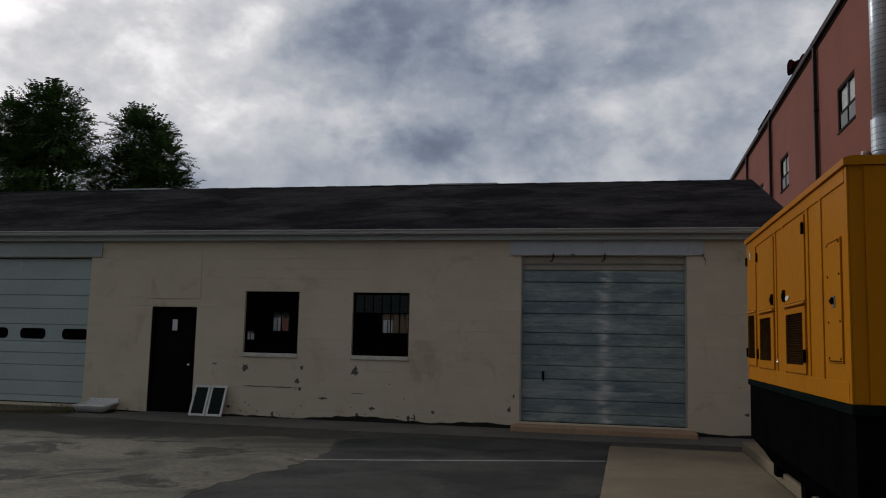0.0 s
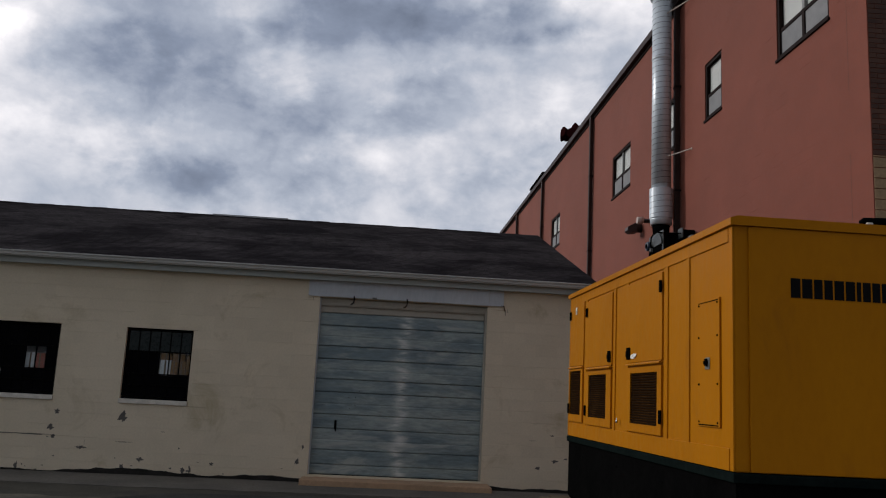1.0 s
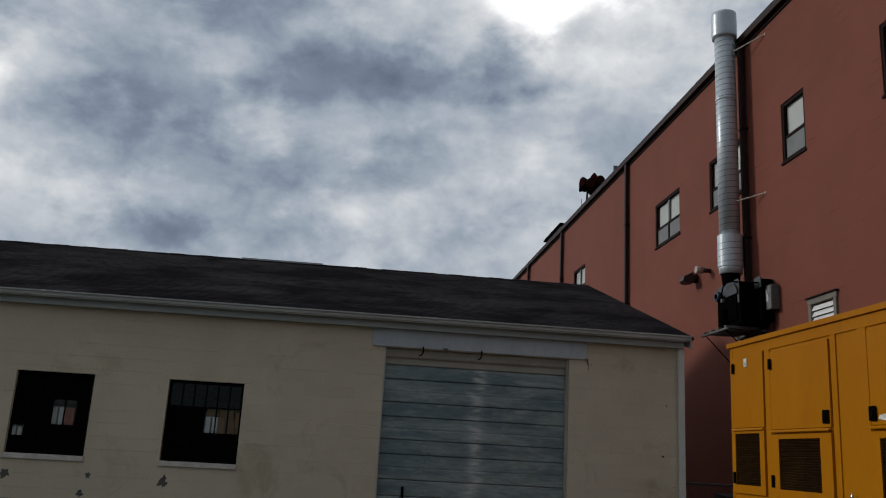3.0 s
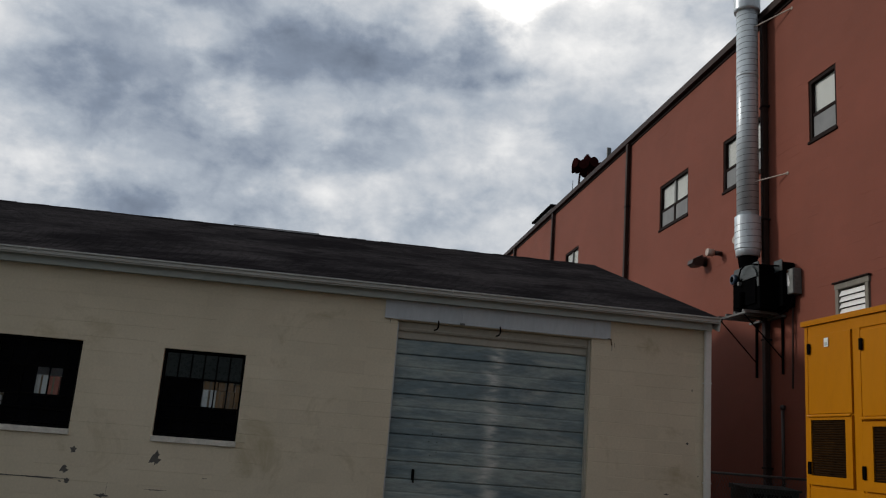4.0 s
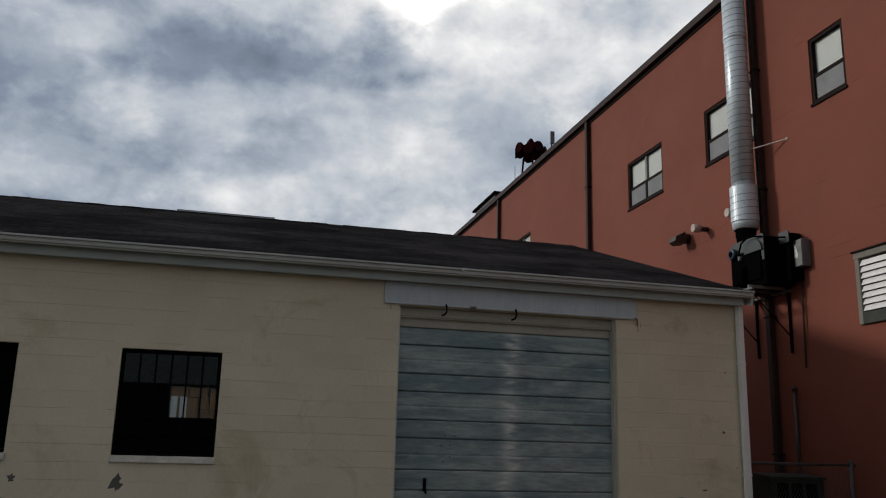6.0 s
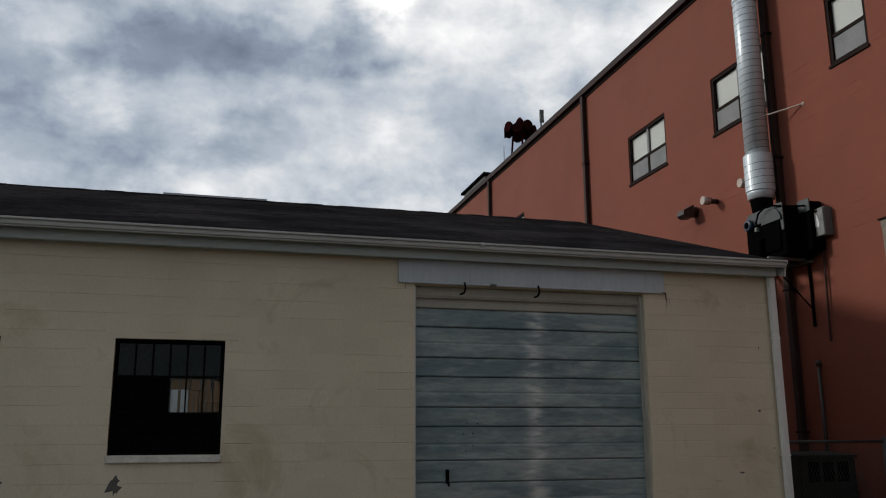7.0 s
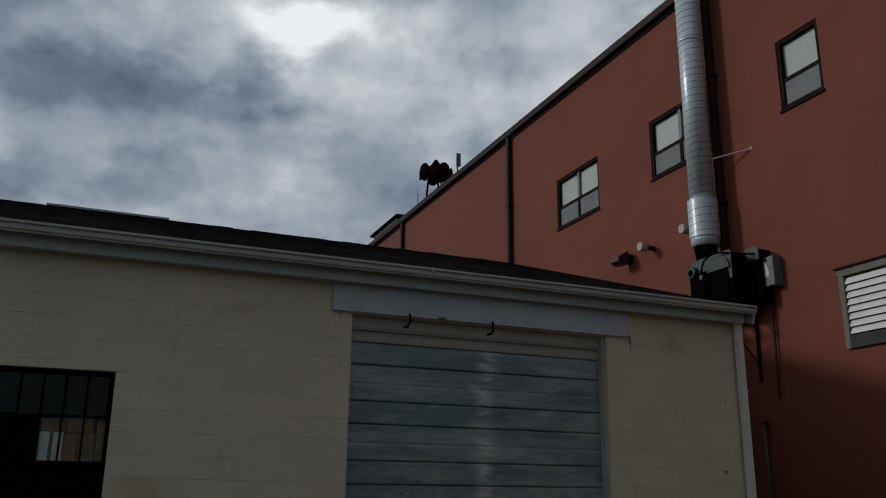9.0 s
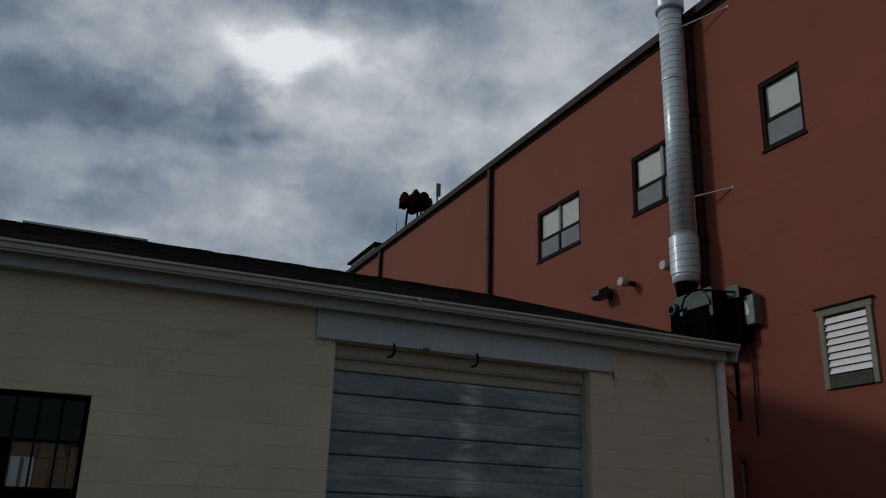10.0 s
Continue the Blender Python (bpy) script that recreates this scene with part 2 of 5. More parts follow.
M = dict(
    block=material("painted_block", (0.70, 0.61, 0.46), (0.62, 0.54, 0.40), rough=0.8, patch=0.7, grain=30, bump=0.25, bump_scale=90, fine=0.06, vary=0.03, island=0.02,
                   stain=(0.45, 0.375, 0.235), stain_scale=1.1, stain_edge=(0.57, 0.74), spec=0.25),
    sill=material("white_sill_paint", (0.72, 0.68, 0.6), (0.5, 0.47, 0.41), rough=0.65, patch=5, grain=40, fine=0.1),
    scar=material("bare_block", (0.13, 0.12, 0.105), (0.09, 0.085, 0.08), rough=0.95, patch=9, grain=60, fine=0.2),
    # tar also blackens the shingle butts, as painted shade
    tar=material("tar_band", (0.02, 0.02, 0.019), (0.035, 0.033, 0.03), rough=0.85, patch=4, grain=40, bump=0.4, spec=0.0),
    white_metal=material("white_painted_metal", (0.53, 0.56, 0.585), (0.46, 0.5, 0.53), rough=0.45, patch=1.4, grain=20, fine=0.07, stretch=(1, 1, 0.3), stain=(0.42, 0.4, 0.37), stain_scale=3.0, stain_edge=(0.66, 0.75)),
    gutter=material("grey_gutter_metal", (0.56, 0.56, 0.53), (0.44, 0.44, 0.42), rough=0.45, patch=1.5, grain=18, fine=0.08, stretch=(0.3, 1, 1)),
    frieze=material("pale_blue_board", (0.44, 0.475, 0.455), (0.36, 0.40, 0.38), rough=0.6, patch=1.5, grain=18, fine=0.1, stretch=(0.35, 1, 1), stain=(0.26, 0.27, 0.26), stain_scale=2.2, stain_edge=(0.62, 0.75)),
    pipe_white=material("white_downspout", (0.76, 0.76, 0.72), (0.66, 0.66, 0.62), rough=0.45, patch=2, grain=20, fine=0.06, stain=(0.4, 0.37, 0.3), stain_scale=3, stain_edge=(0.66, 0.74)),
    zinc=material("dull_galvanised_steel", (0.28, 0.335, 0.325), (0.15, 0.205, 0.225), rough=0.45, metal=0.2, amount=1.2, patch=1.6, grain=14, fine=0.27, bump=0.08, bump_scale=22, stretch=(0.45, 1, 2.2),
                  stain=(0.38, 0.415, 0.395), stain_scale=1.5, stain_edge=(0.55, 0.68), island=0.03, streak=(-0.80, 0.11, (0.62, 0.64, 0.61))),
    beige=material("beige_trim", (0.46, 0.43, 0.36), rough=0.7, patch=2, grain=25, fine=0.08),
    blue_white=material("blue_white_door_paint", (0.43, 0.51, 0.485), (0.37, 0.44, 0.42), rough=0.5, patch=1.3, grain=20, fine=0.06, stretch=(0.4, 1, 1), island=0.02),
    black_door=material("black_door_paint", (0.006, 0.006, 0.0065), (0.009, 0.0085, 0.0085), rough=0.6, patch=3, grain=30, fine=0.2, spec=0.0),
    iron=material("black_iron", (0.004, 0.004, 0.0043), (0.006, 0.006, 0.006), rough=0.6, patch=8, grain=40, spec=0.0),
    black_glass=material("painted_over_glass", (0.003, 0.003, 0.0035), (0.005, 0.005, 0.006), rough=0.4, patch=5, grain=20, bump=0.02, spec=0.0),
    dull_glass=material("dusty_grey_glass", (0.007, 0.013, 0.012), (0.018, 0.026, 0.025), rough=0.3, patch=3, grain=22, spec=0.25, bump=0.03),
    shingle=material("asphalt_shingle", (0.023, 0.021, 0.023), (0.056, 0.051, 0.053), rough=0.95, patch=0.6, grain=9, bump=0.5, bump_scale=120, fine=0.3, island=0.12, spec=0.0, stretch=(0.7, 1, 1), amount=1.0,
                     stain=(0.018, 0.016, 0.018), stain_scale=0.9, stain_edge=(0.54, 0.66)),
    ridge=material("ridge_cap_metal", (0.3, 0.31, 0.32), rough=0.6, patch=2, grain=20),
    red=material("red_painted_block", (0.218, 0.065, 0.041), (0.182, 0.055, 0.034), rough=0.8, patch=0.45, grain=22, bump=0.3, bump_scale=70, fine=0.08, vary=0.025, island=0.02, spec=0.25,
                 stain=(0.185, 0.056, 0.036), stain_scale=0.5, stain_edge=(0.6, 0.8)),
    brick_brown=material("dark_brown_brick", (0.12, 0.055, 0.035), (0.07, 0.035, 0.025), rough=0.85, patch=3, grain=25, fine=0.2, island=0.25, vary=0.2),
    brick_tan=material("tan_brick", (0.40, 0.27, 0.15), (0.3, 0.2, 0.11), rough=0.85, patch=3, grain=25, fine=0.2, island=0.2, vary=0.15),
    mortar=material("mortar", (0.16, 0.11, 0.08), rough=0.9, patch=5, grain=40),
    spout=material("brown_downspout_metal", (0.045, 0.026, 0.021), (0.03, 0.018, 0.015), rough=0.5, patch=2, grain=20, spec=0.1),
    brown_trim=material("dark_brown_trim", (0.014, 0.009, 0.008), (0.024, 0.015, 0.013), rough=0.6, patch=2, grain=20, spec=0.03),
    roof_dark=material("dark_roof_edge", (0.006, 0.0055, 0.0055), (0.01, 0.009, 0.009), rough=0.7, patch=2, grain=20, spec=0.0),
    membrane=material("roof_membrane", (0.12, 0.12, 0.12), rough=0.9, patch=0.4, grain=10),
    blind=material("pale_blind", (0.66, 0.64, 0.60), (0.60, 0.585, 0.55), rough=0.8, patch=1.5, grain=30, fine=0.04),
    screen=material("grey_insect_screen", (0.21, 0.215, 0.215), (0.15, 0.157, 0.16), rough=0.7, patch=2.5, grain=30, fine=0.08),
    glass=pane_glass("window_glass", (0.93, 0.95, 0.95)),
    yellow=material("yellow_enamel", (0.44, 0.162, 0.001), (0.395, 0.14, 0.001), rough=0.42, patch=0.9, grain=18, bump=0.04, bump_scale=30, fine=0.05, coat=0.0, spec=0.08,
                    stain=(0.33, 0.12, 0.006), stain_scale=2.4, stain_edge=(0.6, 0.78), stretch=(1, 1, 0.4)),
    black_paint=material("black_chassis_paint", (0.0028, 0.003, 0.003), (0.0045, 0.0045, 0.0045), rough=0.6, patch=2, grain=20, spec=0.0),
    green_black=material("weathered_black_rail", (0.008, 0.013, 0.012), (0.005, 0.008, 0.0075), rough=0.6, patch=3, grain=20, spec=0.0),
    # rusty brown of the interior, lightened to paint in the light inside
    rust_in=material("lit_rusty_interior", (0.11, 0.05, 0.016), (0.035, 0.018, 0.008), rough=0.8, patch=2.5, grain=20, spec=0.0),
    grille=material("dark_grille_slat", (0.022, 0.012, 0.006), rough=0.7, patch=4, grain=20, spec=0.0),
    logo=material("black_lettering", (0.012, 0.012, 0.012), rough=0.4, patch=3, grain=20, fine=0.1, spec=0.0),
    steel=material("spiral_steel_duct", (0.60, 0.665, 0.70), (0.53, 0.59, 0.625), rough=0.36, metal=0.2, patch=2.2, grain=18, fine=0.06, bump=0.05, bump_scale=18),
    soot=material("sooty_black_steel", (0.002, 0.0022, 0.0024), (0.0035, 0.0035, 0.004), rough=0.5, patch=4, grain=25, spec=0.0),
    grey_metal=material("grey_box_metal", (0.13, 0.135, 0.13), (0.09, 0.095, 0.09), rough=0.5, patch=4, grain=25),
    box_grey=material("pale_grey_box_paint", (0.19, 0.195, 0.185), (0.13, 0.135, 0.128), rough=0.5, patch=5, grain=25),
    cover=material("grey_green_cover", (0.042, 0.052, 0.052), (0.027, 0.035, 0.035), rough=0.4, metal=0.2, patch=4, grain=25),
    vent=material("aluminium_vent", (0.50, 0.42, 0.36), rough=0.5, patch=6, grain=30),
    brown_vent=material("brown_vent_hood", (0.028, 0.018, 0.016), rough=0.5, patch=6, grain=30),
    slat=material("white_louvre_slat", (0.8, 0.79, 0.77), (0.7, 0.69, 0.67), rough=0.6, patch=3, grain=30, fine=0.05),
    grey_wood=material("weathered_grey_wood", (0.22, 0.2, 0.165), (0.15, 0.14, 0.115), rough=0.85, patch=3, grain=30, stretch=(1, 1, 0.2), fine=0.2),
    moss_wood=material("mossy_board", (0.06, 0.065, 0.05), (0.03, 0.035, 0.03), rough=0.9, patch=6, grain=40, fine=0.3),
    blue=material("blue_plastic", (0.014, 0.035, 0.065), rough=0.4, patch=6, grain=30),
    siren_red=material("dark_red_siren_paint", (0.03, 0.007, 0.007), (0.02, 0.006, 0.006), rough=0.5, patch=4, grain=20, spec=0.0),
    asphalt=material("old_grey_asphalt", (0.082, 0.076, 0.059), (0.046, 0.043, 0.035), rough=0.92, patch=0.35, grain=22, bump=0.8, bump_scale=55, fine=0.45, stain=(0.05, 0.048, 0.044), stain_scale=0.5, stain_edge=(0.52, 0.64), amount=1.2, spec=0.25),
    worn=material("worn_pale_concrete", (0.187, 0.171, 0.13), (0.099, 0.091, 0.071), rough=0.92, patch=0.5, grain=14, bump=0.9, bump_scale=40, fine=0.4, amount=1.3, stain=(0.055, 0.051, 0.041), stain_scale=0.75, stain_edge=(0.53, 0.59), spec=0.2),
    asphalt_new=material("dark_asphalt", (0.026, 0.027, 0.025), (0.062, 0.062, 0.054), rough=0.93, patch=0.7, grain=14, amount=1.2, bump=0.9, bump_scale=70, fine=0.45, spec=0.25),
    concrete=material("buff_concrete", (0.215, 0.172, 0.105), (0.15, 0.12, 0.073), rough=0.9, patch=0.9, grain=20, bump=0.5, bump_scale=50, fine=0.25, stain=(0.15, 0.122, 0.086), stain_scale=1.3, stain_edge=(0.6, 0.72)),
    apron=material("grey_concrete_apron", (0.14, 0.129, 0.108), (0.085, 0.08, 0.069), rough=0.92, patch=0.8, grain=20, bump=0.6, bump_scale=50, fine=0.4),
    step=material("tan_threshold", (0.46, 0.30, 0.18), (0.36, 0.24, 0.145), rough=0.9, patch=2, grain=20, fine=0.15),
    line=material("worn_white_line", (0.42, 0.42, 0.4), (0.2, 0.2, 0.19), rough=0.9, patch=5, grain=30, fine=0.2),
    dirt=material("ochre_dirt", (0.15, 0.10, 0.05), (0.06, 0.055, 0.028), rough=1.0, patch=1.5, grain=20, bump=0.6, fine=0.3),
    leaf=material("dark_leaf", (0.08, 0.15, 0.028), (0.045, 0.09, 0.022), rough=0.6, patch=0.5, grain=6, bump=0.0, fine=0.3, island=0.35),
    weed=material("weed_leaf", (0.08, 0.11, 0.03), (0.12, 0.11, 0.04), rough=0.7, patch=5, grain=20, bump=0.0, island=0.3),
    bark=material("grey_bark", (0.09, 0.075, 0.06), rough=0.95, patch=3, grain=18, bump=0.6, stretch=(1, 1, 0.2)),
    card=material("brown_cardboard", (0.27, 0.135, 0.046), (0.19, 0.098, 0.035), rough=0.85, patch=4, grain=30, fine=0.06, vary=0.2),
    red_card=material("red_carton", (0.42, 0.1, 0.06), rough=0.7, patch=4, grain=30),
    paper=material("white_paper_sheet", (0.8, 0.8, 0.79), rough=0.8, patch=4, grain=30, fine=0.03),
    room=material("dark_room_wall", (0.10, 0.095, 0.09), rough=0.95, patch=1, grain=10),
    wood=material("shelf_wood", (0.2, 0.14, 0.08), rough=0.8, patch=3, grain=20, stretch=(0.2, 1, 1)),
    ceramic=material("white_enamel", (0.75, 0.74, 0.72), (0.62, 0.61, 0.59), rough=0.3, patch=4, grain=30, fine=0.05),
    screen_green=material("green_grey_screen", (0.012, 0.019, 0.015), (0.008, 0.013, 0.010), rough=0.6, patch=4, grain=40, spec=0.1),
    green_box=material("dark_green_steel", (0.006, 0.014, 0.011), (0.01, 0.02, 0.015), rough=0.6, patch=3, grain=25),
    rail=material("galvanised_fence_rail", (0.09, 0.095, 0.095), (0.05, 0.05, 0.05), rough=0.6, metal=0.2, patch=5, grain=30),
    car=material("silver_car_paint", (0.52, 0.55, 0.6), (0.5, 0.53, 0.58), rough=0.25, metal=0.35, patch=0.8, grain=10, bump=0.0, fine=0.03, coat=0.5, rough_vary=0.04),
    tyre=material("tyre_rubber", (0.015, 0.015, 0.015), rough=0.85, patch=4, grain=30, spec=0.0),
    car_glass=material("tinted_car_glass", (0.01, 0.012, 0.013), rough=0.08, patch=2, grain=10, bump=0.0, rough_vary=0.02),
    label=material("white_sticker", (0.75, 0.75, 0.72), (0.6, 0.6, 0.58), rough=0.6, patch=12, grain=40),
    chrome=material("chrome_lock", (0.7, 0.7, 0.7), rough=0.2, metal=1.0, patch=9, grain=30),
    rust=material("rusty_sheet_edge", (0.10, 0.045, 0.02), (0.05, 0.025, 0.014), rough=0.9, patch=12, grain=60, spec=0.1),
    white_glass=material("frosted_lamp_glass", (0.7, 0.7, 0.68), rough=0.4, patch=6, grain=30),
)


# ---- building blocks ----
def box(bm, x0, x1, y0, y1, z0, z1, bevel=0.0):
    """A block between six planes, with its edges rounded off by bevel."""
    made = bmesh.ops.create_cube(bm, size=1.0, matrix=Matrix.Translation(((x0 + x1) / 2, (y0 + y1) / 2, (z0 + z1) / 2)) @ Matrix.Diagonal((abs(x1 - x0), abs(y1 - y0), abs(z1 - z0), 1)))
    if bevel:
        edges = {e for v in made["verts"] for e in v.link_edges}
        bmesh.ops.bevel(bm, geom=list(edges), offset=bevel, segments=2, profile=0.5, affect="EDGES")
    return bm


def boxed(*a, **k):
    return box(bmesh.new(), *a, **k)


def rod(bm, a, b, r0, r1=None, sides=12):
    """A round bar from a to b."""
    a, b = Vector(a), Vector(b)
    turn = (b - a).to_track_quat("Z", "Y").to_matrix().to_4x4()
    bmesh.ops.create_cone(bm, cap_ends=True, segments=sides, radius1=r0, radius2=r0 if r1 is None else r1, depth=(b - a).length, matrix=Matrix.Translation((a + b) / 2) @ turn)
    return bm


def bent(bm, points, r, sides=8):
    for a, b in zip(points, points[1:]):
        rod(bm, a, b, r, sides=sides)
        bmesh.ops.create_uvsphere(bm, u_segments=sides, v_segments=6, radius=r, matrix=Matrix.Translation(b))
    return bm


def lathe(bm, centre, rings, sides=28, axis="Z"):
    """A turned shape: rings of (height, radius) about an upright or lying axis."""
    rows = []
    for h, r in rings:
        row = []
        for i in range(sides):
            a = 2 * math.pi * i / sides
            p = Vector((r * math.cos(a), r * math.sin(a), h))
            if axis == "X":
                p = Vector((p.z, p.x, p.y))
            elif axis == "Y":
                p = Vector((p.x, p.z, p.y))
            row.append(bm.verts.new(Vector(centre) + p))
        rows.append(row)
    for r0, r1 in zip(rows, rows[1:]):
        for i in range(sides):
            bm.faces.new((r0[i], r0[(i + 1) % sides], r1[(i + 1) % sides], r1[i]))
    bm.faces.new(rows[0][::-1]), bm.faces.new(rows[-1])
    bmesh.ops.recalc_face_normals(bm, faces=bm.faces[:])
    return bm


def prism(bm, outline, axis, a, b):
    """An outline in the plane across an axis, drawn out from a to b."""
    def put(p, q, d):
        return {"X": (d, p, q), "Y": (p, d, q), "Z": (p, q, d)}[axis]
    lo, hi = [bm.verts.new(put(p, q, a)) for p, q in outline], [bm.verts.new(put(p, q, b)) for p, q in outline]
    n = len(outline)
    bm.faces.new(lo[::-1]), bm.faces.new(hi)
    for i in range(n):
        bm.faces.new((lo[i], lo[(i + 1) % n], hi[(i + 1) % n], hi[i]))
    bmesh.ops.recalc_face_normals(bm, faces=bm.faces[:])
    return bm


def link(name, bm, mat, smooth=False):
    me = bpy.data.meshes.new(name)
    bm.to_mesh(me)
    bm.free()
    me.materials.append(mat)
    if smooth:
        for p in me.polygons:
            p.use_smooth = len(p.vertices) < 8
    return new(name, me)


def part(name, bm, mat, parent, label="", smooth=False):
    ob = link(name, bm, mat, smooth)
    ob.parent = parent
    if parent.type == "EMPTY":
        ob.matrix_parent_inverse = Matrix.Translation(parent.location).inverted()
    if label:
        ob["label"] = label
    return ob


def thing(name, at, label, category, group="", kind=""):
    ob = new(name)
    ob.location = at
    ob.empty_display_size = 0.1
    return tagged(ob, label, category, group, kind)


def plain(name, bm, mat, label="", category="", kind="structure", smooth=False, group=""):
    return tagged(link(name, bm, mat, smooth), label, category, group, kind)


def soup(name, verts, faces, mat, parent=None, label="", kind="stuff"):
    me = bpy.data.meshes.new(name)
    me.from_pydata(verts, [], faces)
    me.materials.append(mat)
    me.update()
    ob = new(name, me)
    if parent:
        ob.parent = parent
        if parent.type == "EMPTY":
            ob.matrix_parent_inverse = Matrix.Translation(parent.location).inverted()
    return tagged(ob, label, kind=kind)


def cut(rect, holes):
    """What is left of a rectangle (a0, a1, z0, z1) outside the holes."""
    left = [rect]
    for h0, h1, g0, g1 in holes:
        nxt = []
        for a0, a1, z0, z1 in left:
            if a1 <= h0 or a0 >= h1 or z1 <= g0 or z0 >= g1:
                nxt.append((a0, a1, z0, z1))
                continue
            if z0 < g0:
                nxt.append((a0, a1, z0, g0))
            if z1 > g1:
                nxt.append((a0, a1, g1, z1))
            m0, m1 = max(z0, g0), min(z1, g1)
            if a0 < h0:
                nxt.append((a0, h0, m0, m1))
            if a1 > h1:
                nxt.append((h1, a1, m0, m1))
        left = nxt
    return [r for r in left if r[1] - r[0] > 0.015 and r[3] - r[2] > 0.015]


def block_shape(w, h, out, gap_a, gap_z, depth, slope):
    """Corners and faces of one wall piece about its middle, its face towards out ('y' for -y, 'x' for -x)."""
    a, z = w / 2 - gap_a, h / 2 - gap_z
    a2, z2 = a - min(slope, 0.0002), z - slope
    pts = [(-a, 0, -z), (a, 0, -z), (a, 0, z), (-a, 0, z), (-a2, -depth, -z2), (a2, -depth, -z2), (a2, -depth, z2), (-a2, -depth, z2)]
    if out == "x":
        pts = [(q, -p, r) for p, q, r in pts]
    return pts, [(4, 5, 6, 7), (0, 1, 5, 4), (1, 2, 6, 5), (2, 3, 7, 6), (3, 0, 4, 7)]


def masonry(span, rise, holes, out, plane, w, h, parent, mat, name, near, open_share=1.0, gap=(0.0012, 0.0025), depth=0.004, slope=0.003, label=""):
    """A wall face laid in running bond: the pieces inside the stretch near are objects of their own, the rest is joined."""
    verts, faces, shared, singles, rnd = [], [], {}, 0, random.Random(5)
    rows = int(math.ceil((rise[1] - rise[0]) / h))
    for r in range(rows):
        z0, z1 = rise[0] + r * h, min(rise[0] + (r + 1) * h, rise[1])
        a = span[0] - (w / 2 if r % 2 else 0)
        while a < span[1] - 0.01:
            rect = (max(a, span[0]), min(a + w, span[1]), z0, z1)
            a += w
            for q in cut(rect, holes):
                key = (round(q[1] - q[0], 3), round(q[3] - q[2], 3))
                bare = rnd.random() < open_share   # elsewhere the paint has filled the joints
                mid_a, mid_z = (q[0] + q[1]) / 2, (q[2] + q[3]) / 2
                at = (mid_a, plane, mid_z) if out == "y" else (plane, mid_a, mid_z)
                pts, fs = block_shape(*key, out, *(gap if bare else (0.0, 0.0)), depth, slope if bare else 0.0)
                key = (*key, bare)
                if near[0] <= mid_a <= near[1] and near[2] <= mid_z <= near[3] and singles < 300:
                    if key not in shared:
                        me = bpy.data.meshes.new(name)
                        me.from_pydata(pts, [], fs)
                        me.materials.append(mat)
                        shared[key] = me
                    ob = new(name, shared[key])
                    ob.parent = parent
                    ob.location = at
                    singles += 1
                else:
                    n = len(verts)
                    verts += [(p[0] + at[0], p[1] + at[1], p[2] + at[2]) for p in pts]
                    faces += [tuple(i + n for i in f) for f in fs]
    if verts:
        soup(name + "work", verts, faces, mat, parent, label)


def walled(bm, span, rise, holes, out, plane, thick):
    """The body of a wall with its openings cut right through."""
    xs = sorted({span[0], span[1], *(v for h in holes for v in h[:2])})
    zs = sorted({rise[0], rise[1], *(v for h in holes for v in h[2:])})
    for a0, a1 in zip(xs, xs[1:]):
        for z0, z1 in zip(zs, zs[1:]):
            if any(h[0] <= (a0 + a1) / 2 <= h[1] and h[2] <= (z0 + z1) / 2 <= h[3] for h in holes):
                continue
            if out == "y":
                box(bm, a0, a1, plane, plane + thick, z0, z1)
            else:
                box(bm, plane, plane + thick, a0, a1, z0, z1)
    bmesh.ops.remove_doubles(bm, verts=bm.verts[:], dist=0.0005)
    inner = [f for f in bm.faces if any(g is not f and (g.calc_center_median() - f.calc_center_median()).length < 1e-4 for v in f.verts for g in v.link_faces)]
    bmesh.ops.delete(bm, geom=inner, context="FACES_ONLY")
    return bm


# ---- ground ----
F, R = 16.4, 5.40   # planes of the garage front and of the red wall
plain("ground", boxed(-700, 700, -700, 900, -0.4, 0.0), M["asphalt"], "worn grey asphalt yard with pale patches")


def ragged(bm, outline, z0, z1, step=0.35, rough=0.05):
    """A slab with an uneven broken edge."""
    pts = []
    for (ax, ay), (bx, by) in zip(outline, outline[1:] + outline[:1]):
        n = max(1, int(math.hypot(bx - ax, by - ay) / step))
        for i in range(n):
            f = i / n
            pts.append((ax + (bx - ax) * f + random.uniform(-rough, rough), ay + (by - ay) * f + random.uniform(-rough, rough)))
    return prism(bm, pts, "Z", z0, z1)


plain("road", ragged(bmesh.new(), [(-4.45, 3.0), (-0.66, 3.0), (-0.66, 14.6), (-2.6, 14.3), (-4.2, 14.0), (-4.75, 13.4), (-4.5, 12.0), (-4.3, 10.6), (-4.5, 9.0), (-4.5, 6.0)], -0.05, 0.006), M["asphalt_new"], "newer dark asphalt patch with a broken edge")
plain("pavement_worn", ragged(bmesh.new(), [(-18.0, 2.0), (-4.7, 2.0), (-4.55, 6.0), (-4.55, 9.0), (-4.35, 10.6), (-4.55, 12.0), (-4.85, 13.2), (-6.0, 13.3), (-7.0, 12.6), (-8.4, 12.0), (-9.6, 12.5), (-11.5, 12.2), (-13.5, 12.7), (-18.0, 12.3)], -0.05, 0.004, 0.25, 0.09), M["worn"], "worn pale concrete yard with dark patches")
plain("pavement", ragged(bmesh.new(), [(-11.0, 14.9), (-8.0, 14.75), (-5.0, 14.6), (-2.5, 14.72), (2.6, 15.0), (2.6, 16.38), (-11.2, 16.38)], -0.05, 0.012, 0.5, 0.04), M["apron"], "grey concrete strip along the garage wall")
